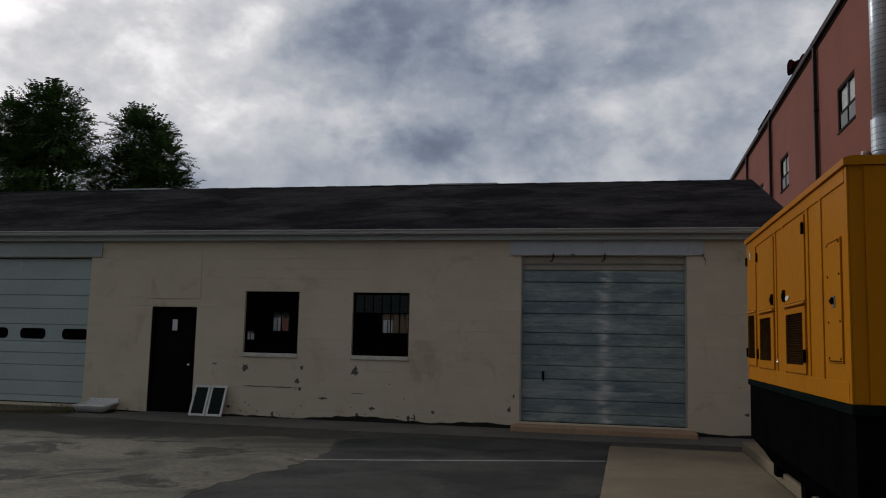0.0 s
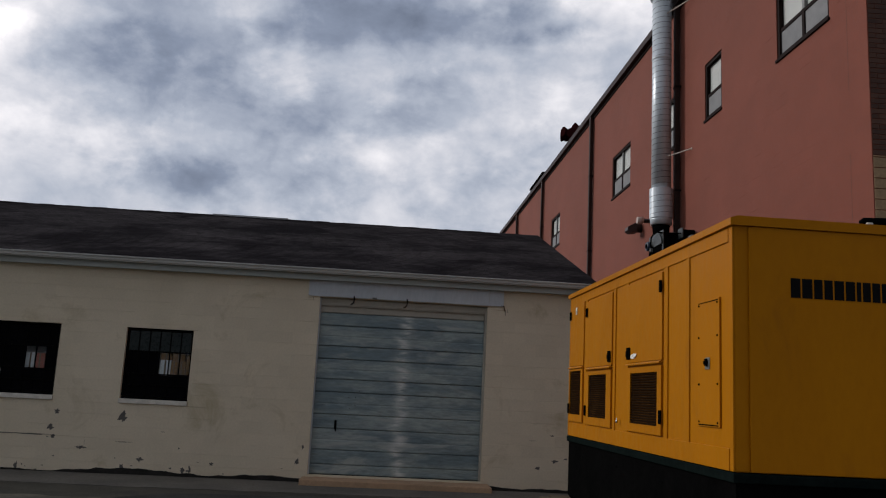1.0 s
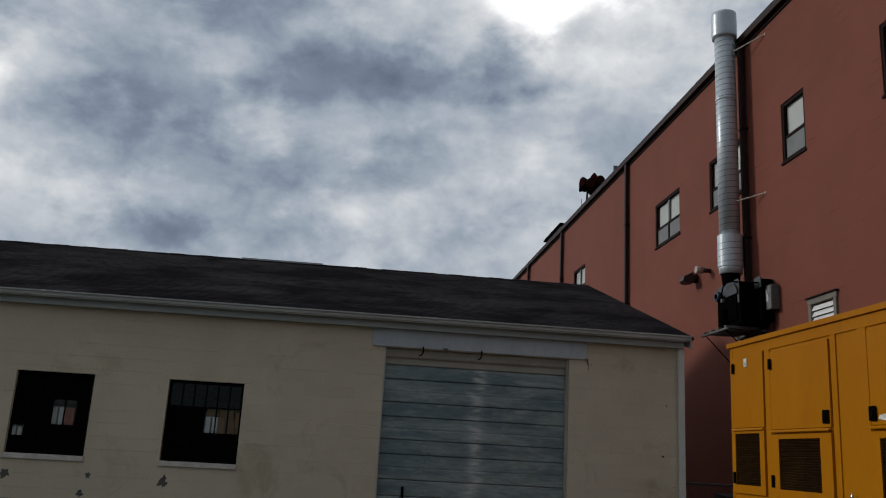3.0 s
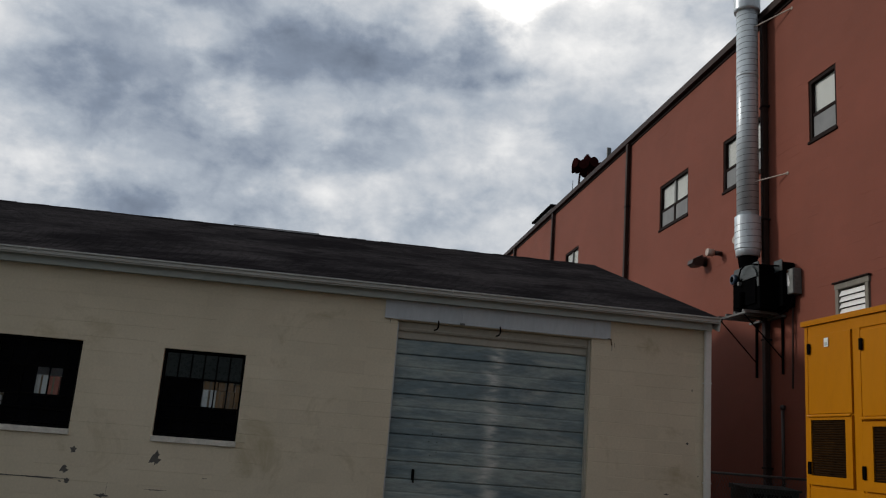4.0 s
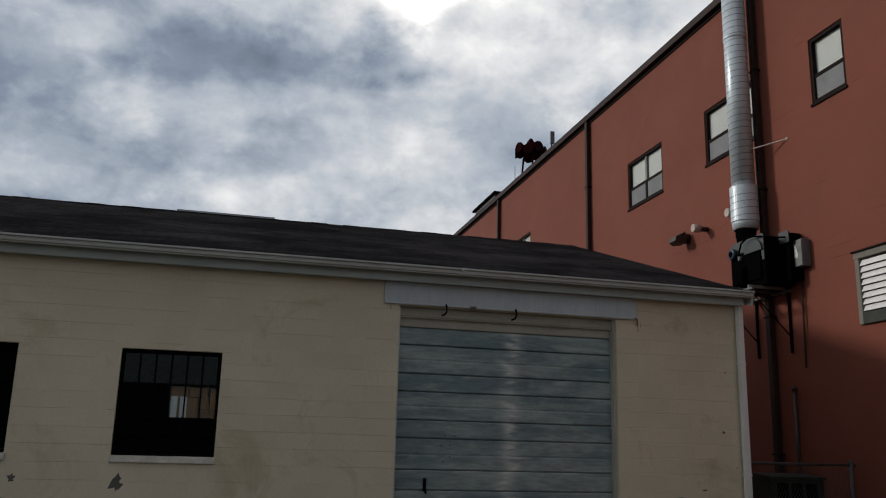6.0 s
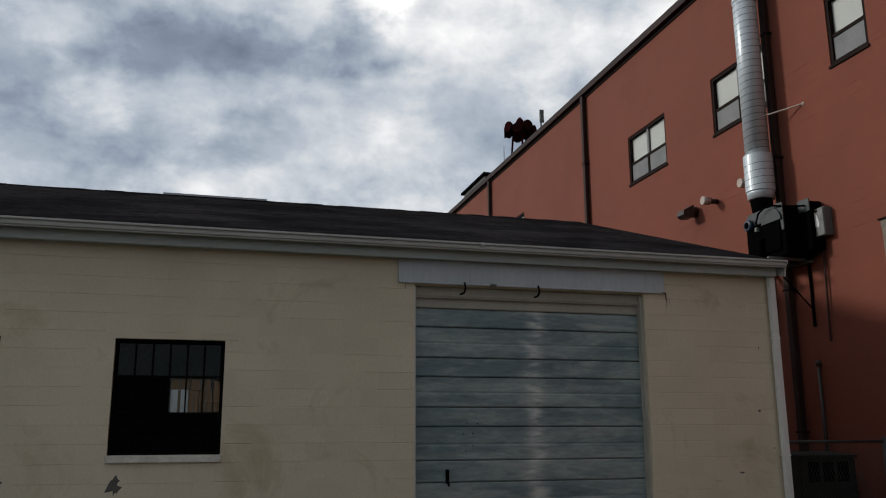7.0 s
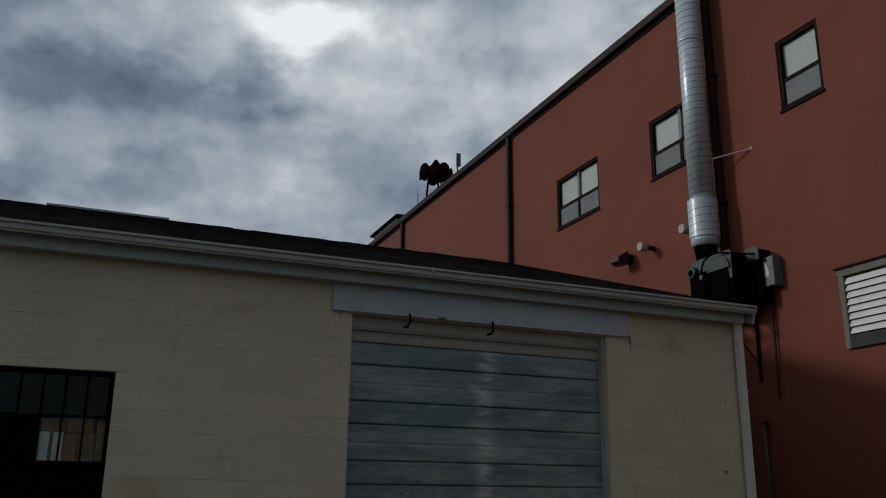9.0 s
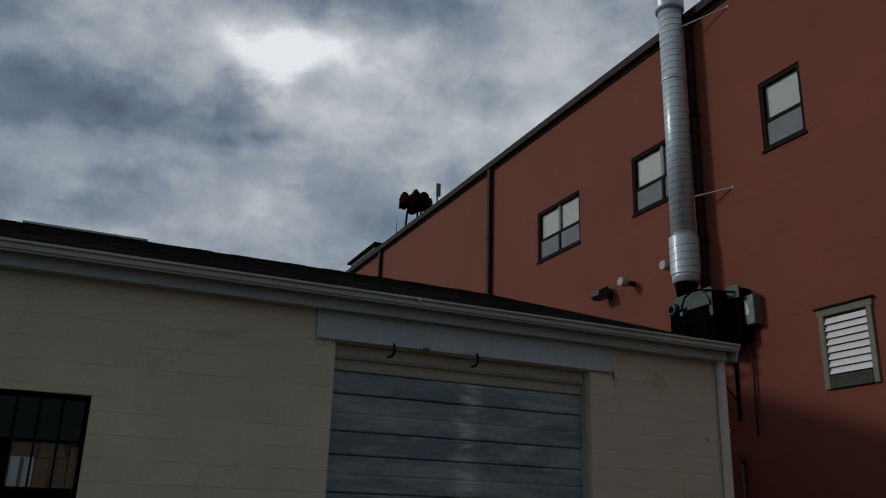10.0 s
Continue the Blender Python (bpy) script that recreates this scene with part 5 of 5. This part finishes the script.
# ---- on the red roof ----
def siren():
    sx, sy, sz = 6.75, 36.5, 13.28
    root = thing("siren", (sx, sy, RZ), "dark red warning siren with a ring of horns", "siren")
    for i in range(3):
        a = 2 * math.pi * i / 3 + 0.4
        part("leg", rod(bmesh.new(), (sx + 0.45 * math.cos(a), sy + 0.45 * math.sin(a), RZ + 0.08), (sx + 0.3 * math.cos(a), sy + 0.3 * math.sin(a), sz - 0.2), 0.04), M["siren_red"], root)
    part("core", lathe(bmesh.new(), (sx, sy, sz), [(-0.3, 0.18), (-0.25, 0.3), (0.15, 0.32), (0.3, 0.2), (0.45, 0.14), (0.58, 0.05)], sides=20), M["siren_red"], root, smooth=True)
    for i in range(9):
        a = 2 * math.pi * i / 9
        d = Vector((math.cos(a), math.sin(a), 0))
        bm = bmesh.new()
        c = Vector((sx, sy, sz + (0.08 if i % 2 else -0.04)))
        rod(bm, c + d * 0.25, c + d * 0.58, 0.08, 0.2, sides=18)
        rod(bm, c + d * 0.58, c + d * 0.63, 0.21, 0.205, sides=18)
        part("horn", bm, M["siren_red"], root, "dark red horn", smooth=True)


siren()
an = thing("panel_antenna", (7.65, 36.5, RZ), "small grey panel antenna on a mast", "antenna")
part("mast", rod(bmesh.new(), (7.65, 36.5, RZ + 0.08), (7.65, 36.5, 14.1), 0.035), M["grey_metal"], an)
part("panel", boxed(7.565, 7.745, 36.38, 36.46, 13.72, 14.26, bevel=0.02), M["grey_metal"], an)
an2 = thing("rod_antenna", (6.6, 38.0, RZ), "thin whip antenna on the roof", "antenna")
part("whip", rod(bmesh.new(), (6.6, 38.0, RZ + 0.08), (6.6, 38.0, 13.15), 0.018, 0.01), M["iron"], an2)
rh = thing("roof_hatch", (6.2, 39.0, RZ), "low dark roof hatch behind the roof edge", "roof hatch")
part("curb", boxed(5.6, 7.2, 37.6, 40.4, RZ + 0.081, 11.70, bevel=0.02), M["membrane"], rh)
part("lid", boxed(5.5, 7.3, 37.4, 40.6, 11.701, 11.80, bevel=0.02), M["roof_dark"], rh)


# ---- behind the fence ----
def fence():
    y = 17.6
    root = thing("chain_fence", (4.0, y, 0), "low galvanised rail fence between the two buildings", "fence")
    for x in (2.78, 5.28):
        p = part("post", rod(bmesh.new(), (x, y, 0), (x, y, 1.40), 0.03), M["rail"], root, smooth=True)
        part("cap", lathe(bmesh.new(), (x, y, 1.40), [(0, 0.034), (0.02, 0.034), (0.05, 0.01)], sides=12), M["rail"], p)
    part("top_rail", rod(bmesh.new(), (2.7, y, 1.37), (5.36, y, 1.37), 0.021), M["rail"], root, smooth=True)
    part("bottom_rail", rod(bmesh.new(), (2.75, y, 0.12), (5.32, y, 0.12), 0.016), M["rail"], root)
    wires = bmesh.new()
    n = 44
    for i in range(n):
        x = 2.8 + 2.45 * i / n
        for s in (-1, 1):
            a = Vector((x, y + 0.003 * s, 0.13))
            b = Vector((x + s * 0.62, y + 0.003 * s, 1.36))
            if b.x < 2.75:
                f = (a.x - 2.75) / (a.x - b.x)
                b = a + (b - a) * f
            if b.x > 5.3:
                f = (5.3 - a.x) / (b.x - a.x)
                b = a + (b - a) * f
            rod(wires, a, b, 0.0022, sides=3)
    m = part("mesh", wires, M["rail"], root, "diamond wire mesh")
    m["kind"] = "stuff"


fence()


def utility_box(x, y, w, d, h):
    root = thing("utility_cabinet", (x + w / 2, y + d / 2, 0), "dark green steel utility cabinet behind the fence", "utility cabinet")
    part("body", boxed(x, x + w, y, y + d, 0.06, h - 0.05, bevel=0.015), M["green_box"], root)
    part("lid", prism(bmesh.new(), [(y - 0.03, h - 0.05), (y - 0.03, h - 0.02), (y + d, h + 0.03), (y + d, h - 0.05)], "X", x - 0.03, x + w + 0.03), M["green_box"], root)
    part("plinth", boxed(x - 0.05, x + w + 0.05, y - 0.05, y + d + 0.05, 0.0, 0.06), M["apron"], root)
    for i in range(3):
        part("vent_slot", boxed(x + 0.12 + i * (w - 0.2) / 3, x + 0.12 + (i + 0.75) * (w - 0.2) / 3, y - 0.012, y - 0.001, h - 0.42, h - 0.12, bevel=0.004), M["black_paint"], root)


utility_box(4.15, 18.1, 1.0, 0.6, 1.18)


# ---- inside the garage windows ----
def crate(x, y, z, w, d, h, mat, label):
    root = thing("carton", (x + w / 2, y + d / 2, z), label, "carton", group="cartons on the shelf")
    part("body", boxed(x, x + w, y, y + d, z, z + h, bevel=0.004), mat, root)
    part("tape", boxed(x + w * 0.42, x + w * 0.58, y - 0.0015, y, z + 0.006, z + h - 0.006), M["wood"], root)


def shelf(x0, x1, z):
    root = thing("wall_shelf", ((x0 + x1) / 2, F + 0.45, 0.02), "wooden shelf just inside the window", "shelf")
    part("lip", boxed(x0 + 0.12, x1 - 0.12, F + 0.108, F + 0.209, z - 0.02, z), M["wood"], root)
    part("board", boxed(x0, x1, F + 0.21, F + 0.75, z - 0.025, z, bevel=0.004), M["wood"], root)
    for x in (x0 + 0.02, x1 - 0.06):
        for y in (F + 0.23, F + 0.70):
            part("leg", boxed(x, x + 0.04, y, y + 0.04, 0.02, z - 0.026), M["wood"], root)


shelf(-5.75, -4.45, 1.70)
crate(-4.905, F + 0.124, 1.70, 0.11, 0.12, 0.28, M["card"], "narrow brown cardboard carton beside a white carton")
crate(-5.10, F + 0.127, 1.70, 0.19, 0.12, 0.29, M["paper"], "white carton standing on a shelf behind glass")
crate(-5.10, F + 0.127, 1.992, 0.20, 0.3, 0.12, M["card"], "brown cardboard carton on top of a white carton")
crate(-4.885, F + 0.115, 1.985, 0.21, 0.3, 0.13, M["card"], "brown cardboard carton on stacked cartons")
crate(-4.79, F + 0.119, 1.70, 0.14, 0.3, 0.14, M["card"], "small brown cardboard carton on a shelf")
crate(-4.79, F + 0.119, 1.842, 0.14, 0.3, 0.14, M["card"], "small brown cardboard carton on a shelf")
crate(-4.64, F + 0.127, 1.70, 0.16, 0.3, 0.15, M["card"], "brown cardboard carton beside the window edge")
crate(-4.64, F + 0.127, 1.852, 0.16, 0.3, 0.24, M["card"], "tall brown cardboard carton beside the window edge")
shelf(-8.05, -6.75, 1.70)
crate(-7.43, F + 0.16, 1.70, 0.17, 0.2, 0.31, M["paper"], "white carton on a shelf behind glass")
crate(-7.255, F + 0.14, 1.70, 0.16, 0.3, 0.3, M["red_card"], "red carton on a shelf behind glass")
crate(-7.62, F + 0.18, 1.70, 0.18, 0.25, 0.28, M["card"], "thin brown carton on a shelf behind glass")
crate(-7.98, F + 0.13, 1.542, 0.15, 0.05, 0.155, M["paper"], "small white carton on a shelf behind glass")


# ---- loose things by the wall ----
def leaning_frame(x, w, label):
    root = thing("window_screen", (x + w / 2, 15.95, 0.012), label, "window screen", group="screens against the wall")
    h, lean = 0.64, radians(-22)

    def tilt(bm):
        bmesh.ops.transform(bm, matrix=Matrix.Translation((x, 16.06, 0.02)) @ Matrix.Rotation(lean, 4, "X") , verts=bm.verts[:])
        return bm
    for a in ((0, w, 0, 0.045), (0, w, h - 0.045, h), (0, 0.045, 0.046, h - 0.046), (w - 0.045, w, 0.046, h - 0.046)):
        part("frame_bar", tilt(boxed(a[0], a[1], 0, 0.025, a[2], a[3], bevel=0.004)), M["ceramic"], root, "white frame bar")
    part("mesh", tilt(boxed(0.046, w - 0.046, 0.010, 0.014, 0.046, h - 0.046)), M["screen_green"], root, "green-grey screen mesh")


leaning_frame(-8.95, 0.35, "white framed window screen leaning against the wall")
leaning_frame(-8.585, 0.35, "white framed window screen leaning beside the door")


def basin():
    x, y = -11.25, 15.6
    root = thing("shower_tray", (x + 0.35, y + 0.25, 0.02), "discarded white enamel tray lying by the wall", "tray")
    bm = bmesh.new()
    w, d, h = 0.72, 0.58, 0.17
    ring = lambda i, z: [bm.verts.new(p) for p in ((x + i, y + i, z), (x + w - i, y + i, z), (x + w - i, y + d - i, z + 0.05), (x + i, y + d - i, z + 0.05))]
    rows = [ring(0.06, 0.03), ring(0.0, h - 0.03), ring(0.0, h), ring(0.07, h), ring(0.12, h - 0.08)]
    for a, b in zip(rows, rows[1:]):
        for i in range(4):
            bm.faces.new((a[i], a[(i + 1) % 4], b[(i + 1) % 4], b[i]))
    bm.faces.new(rows[0][::-1]), bm.faces.new(rows[-1])
    bmesh.ops.recalc_face_normals(bm, faces=bm.faces[:])
    bmesh.ops.bevel(bm, geom=bm.edges[:], offset=0.014, segments=3, affect="EDGES")
    part("tray", bm, M["ceramic"], root, smooth=True)
    part("back_ledge", boxed(x + 0.02, x + w - 0.02, y + d - 0.06, y + d + 0.02, h + 0.03, h + 0.11, bevel=0.014), M["ceramic"], root)
    part("drain", lathe(bmesh.new(), (x + 0.39, y + 0.26, h - 0.05), [(0, 0.03), (0.012, 0.03), (0.014, 0.012)], sides=14), M["chrome"], root)
    part("support", boxed(x + 0.08, x + w - 0.08, y + 0.08, y + d - 0.08, 0.0, 0.04), M["tar"], root)


basin()

wv, wf = [], []
for i in range(900):
    if i < 520:
        x, y = random.gauss(-11.75, 0.45), random.uniform(15.3, 16.3)
    elif i < 700:
        x, y = random.uniform(-16, -11.2), random.uniform(15.1, 15.5)
    else:
        x, y = random.uniform(2.9, 5.3), random.uniform(16.2, 18.0)
    h, a, b = random.uniform(0.04, 0.16), random.uniform(0, 6.28), random.uniform(0.01, 0.05)
    k = len(wv)
    wv += [(x, y, 0), (x + 0.012 * math.cos(a), y + 0.012 * math.sin(a), 0), (x + b * math.sin(a) + 0.006, y + b * math.cos(a), h * 0.6), (x + 2 * b * math.sin(a), y + 2 * b * math.cos(a), h)]
    wf += [(k, k + 1, k + 2), (k, k + 2, k + 3)]
soup("weeds", wv, wf, M["weed"], None, "low weeds growing along the wall foot")


# ---- parked car ----
def car():
    cx, y0, y1 = 2.25, 1.5, 6.1
    root = thing("car", (cx, (y0 + y1) / 2, 0.03), "silver car parked in front of the generator", "car")
    DY = 0.35
    # stations from tail to nose: y, half width, sill, shoulder, crown
    rows = [(1.15, 0.62, 0.45, 0.86, 0.90), (1.28, 0.80, 0.30, 0.93, 0.99), (1.9, 0.88, 0.22, 0.97, 1.02), (3.0, 0.90, 0.22, 0.96, 1.0), (3.9, 0.90, 0.22, 0.94, 1.01),
            (4.4, 0.89, 0.24, 0.91, 0.99), (4.9, 0.86, 0.26, 0.87, 0.95), (5.3, 0.80, 0.28, 0.80, 0.88), (5.6, 0.68, 0.32, 0.70, 0.77), (5.74, 0.50, 0.4, 0.6, 0.64)]
    bm = bmesh.new()
    loops = []
    for y, w, s, sh, cr in rows:
        y, sh, cr = y + DY, sh * 1.1, cr * 1.1
        prof = [(-w * 0.92, s), (-w, s + 0.15), (-w, (s + sh) / 2), (-w * 0.985, sh - 0.05), (-w * 0.94, sh), (-w * 0.8, sh + (cr - sh) * 0.45), (-w * 0.45, sh + (cr - sh) * 0.88), (0, cr)]
        prof += [(-a, b) for a, b in prof[-2::-1]]
        loops.append([bm.verts.new((cx + a, y, b)) for a, b in prof])
    for a, b in zip(loops, loops[1:]):
        for i in range(len(a) - 1):
            bm.faces.new((a[i], a[i + 1], b[i + 1], b[i]))
        bm.faces.new((a[-1], a[0], b[0], b[-1]))
    bm.faces.new(loops[0]), bm.faces.new(loops[-1][::-1])
    bmesh.ops.recalc_face_normals(bm, faces=bm.faces[:])
    body = part("body", bm, M["car"], root, smooth=True)
    sub = body.modifiers.new("round", "SUBSURF")
    sub.levels = sub.render_levels = 2
    # cabin
    bm = bmesh.new()
    lo = [bm.verts.new((cx + a, y + DY, z * 1.08)) for a, y, z in ((-0.80, 1.75, 0.96), (0.80, 1.75, 0.96), (0.78, 4.0, 0.97), (-0.78, 4.0, 0.97))]
    hi = [bm.verts.new((cx + a, y + DY, z * 1.08)) for a, y, z in ((-0.58, 2.2, 1.38), (0.58, 2.2, 1.38), (0.56, 3.2, 1.40), (-0.56, 3.2, 1.40))]
    for i in range(4):
        bm.faces.new((lo[i], lo[(i + 1) % 4], hi[(i + 1) % 4], hi[i]))
    bm.faces.new(hi), bm.faces.new(lo[::-1])
    bmesh.ops.recalc_face_normals(bm, faces=bm.faces[:])
    bmesh.ops.bevel(bm, geom=bm.edges[:], offset=0.05, segments=3, affect="EDGES")
    part("cabin", bm, M["car_glass"], root, "tinted cabin glass", smooth=True)
    part("roof", boxed(cx - 0.56, cx + 0.56, 2.22 + DY, 3.18 + DY, 1.485, 1.53, bevel=0.02), M["car"], root)
    for s in (-1, 1):
        pts = [Vector((cx + s * a, y + DY, z * 1.1)) for a, y, z in ((0.73, 4.0, 0.956), (0.72, 4.4, 0.932), (0.69, 4.85, 0.894), (0.62, 5.2, 0.84), (0.52, 5.42, 0.795))]
        part("hood_seam", bent(bmesh.new(), pts, 0.005, sides=6), M["tyre"], body)
    for s in (-1, 1):
        bm = bmesh.new()
        bmesh.ops.create_uvsphere(bm, u_segments=16, v_segments=10, radius=1.0, matrix=Matrix.Translation((cx + s * 0.56, 5.44 + DY, 0.72)) @ Matrix.Diagonal((0.16, 0.16, 0.07, 1)))
        part("headlight", bm, M["white_glass"], root, "clear headlight", smooth=True)
        for y in (2.0, 4.75):
            wh = part("wheel", lathe(bmesh.new(), (cx + s * 0.80, y + DY, 0.335), [(-0.1, 0.2), (-0.1, 0.28), (-0.07, 0.31), (0.07, 0.31), (0.1, 0.28), (0.1, 0.2)], axis="X", sides=28), M["tyre"], root, "black tyre and rim", smooth=True)
            part("rim", lathe(bmesh.new(), (cx + s * 0.82, y + DY, 0.335), [(-0.09, 0.19), (0.085, 0.2), (0.09, 0.16), (0.06, 0.05)], axis="X", sides=20), M["grey_metal"], wh, smooth=True)


car()

# ---- trees behind the garage ----
def tree(x, y, height, lobes, fronds, seed, narrow):
    rnd = random.Random(seed)
    lobes = [(lx * narrow, ly, lz, r * (0.55 + 0.45 * narrow)) for lx, ly, lz, r in lobes]
    root = thing("tree", (x, y, 0), "leafy broad tree standing behind the garage", "tree", group="trees behind the garage")
    bm = bmesh.new()
    rod(bm, (x, y, 0), (x + 0.15, y, height * 0.35), 0.32, 0.22, sides=12)
    rod(bm, (x + 0.15, y, height * 0.35), (x, y + 0.1, height * 0.62), 0.22, 0.12, sides=10)
    for lx, ly, lz, r in lobes:
        rod(bm, (x + 0.1, y, height * rnd.uniform(0.32, 0.5)), (x + lx * 0.8, y + ly * 0.8, lz), 0.11, 0.03, sides=7)
    part("trunk", bm, M["bark"], root)
    v, f = [], []
    total = sum(l[3] ** 2 for l in lobes)
    for lx, ly, lz, r in lobes:
        for i in range(int(fronds * r * r / total)):
            d = Vector((rnd.gauss(0, 1), rnd.gauss(0, 1), rnd.gauss(0, 1))).normalized()
            k = rnd.uniform(0.45, 1.0) ** 0.6 * (1.2 if rnd.random() < 0.2 else 1.0)
            c = Vector((x + lx, y + ly, lz)) + Vector((d.x, d.y, d.z * 0.85)) * r * k * (1 + 0.25 * noise.noise(d * 2.3 + Vector((lx, ly, seed))))
            aim = (d + Vector((0, 0, rnd.uniform(-0.5, 0.35)))).normalized()
            side = aim.cross(Vector((0, 0, 1)))
            side = side.normalized() if side.length > 0.05 else Vector((1, 0, 0))
            ln = rnd.uniform(0.6, 1.0)
            for j in range(7):
                p = c + aim * ln * j / 7 + Vector((0, 0, -0.12 * (j / 7) ** 2))
                for s in (-1, 1):
                    tip = p + side * s * rnd.uniform(0.17, 0.28) + aim * 0.09 + Vector((0, 0, rnd.uniform(-0.09, 0.02)))
                    w = aim * rnd.uniform(0.04, 0.06)
                    mid = (p + tip) / 2
                    n = len(v)
                    v += [tuple(p), tuple(mid + w), tuple(tip), tuple(mid - w)]
                    f.append((n, n + 1, n + 2, n + 3))
    soup("crown", v, f, M["leaf"], root, "dense dark green leaf fronds")


tree(-28.3, 35.8, 14.2, [(0.6, 0, 12.0, 1.8), (-2.2, 0.2, 11.3, 1.8), (2.2, -0.3, 11.0, 1.4), (0.0, 0.5, 9.6, 2.8), (-3.2, 0, 9.2, 2.4), (2.6, 0, 9.0, 1.5), (-0.4, 0, 12.7, 0.8), (1.0, 0, 12.9, 0.8), (-2.6, 0, 12.3, 0.7), (0, 0, 7.2, 2.8)], 3600, 3, 0.68)
tree(-24.4, 38.6, 14.0, [(-0.6, 0, 11.6, 1.4), (1.2, 0, 10.6, 1.4), (-1.7, 0, 9.9, 1.3), (0.2, 0.3, 9.2, 2.1), (2.3, 0, 9.0, 1.2), (-0.7, 0, 12.5, 0.7), (0.9, 0, 12.0, 0.6), (-0.1, 0, 7.2, 2.3)], 2300, 8, 0.6)


# ---- wall pieces ----
masonry((G_L, G_R), (0.0, 3.535), HOLES, "y", F + 0.004, 0.4, 0.2, g_wall, M["block"], "block", (-4.5, 2.6, 0.6, 3.6), open_share=0.5, gap=(0.0002, 0.0024), depth=0.0045, slope=0.003, label="cream painted concrete blocks")
masonry((RY0, RY1), (0.0, RZ - 0.22), R_HOLES, "x", R + 0.004, 0.4, 0.2, r_wall, M["red"], "block", (11.8, 19.6, 4.4, 8.0), open_share=0.09, gap=(0.0002, 0.0013), depth=0.003, slope=0.0025, label="red painted concrete blocks")
masonry((R + 0.012, 8.2), (5.18, RZ), [], "y", RY0, 0.215, 0.075, e_wall, M["brick_brown"], "brick", (5.3, 6.3, 5.18, 8.0), gap=(0.004, 0.004), depth=0.008, label="dark brown bricks")
masonry((R + 0.012, 8.2), (2.6, 5.18), [], "y", RY0, 0.4, 0.15, e_wall, M["brick_tan"], "tan_brick", (5.3, 6.6, 3.6, 5.2), gap=(0.004, 0.004), depth=0.012, label="tan split-face bricks")
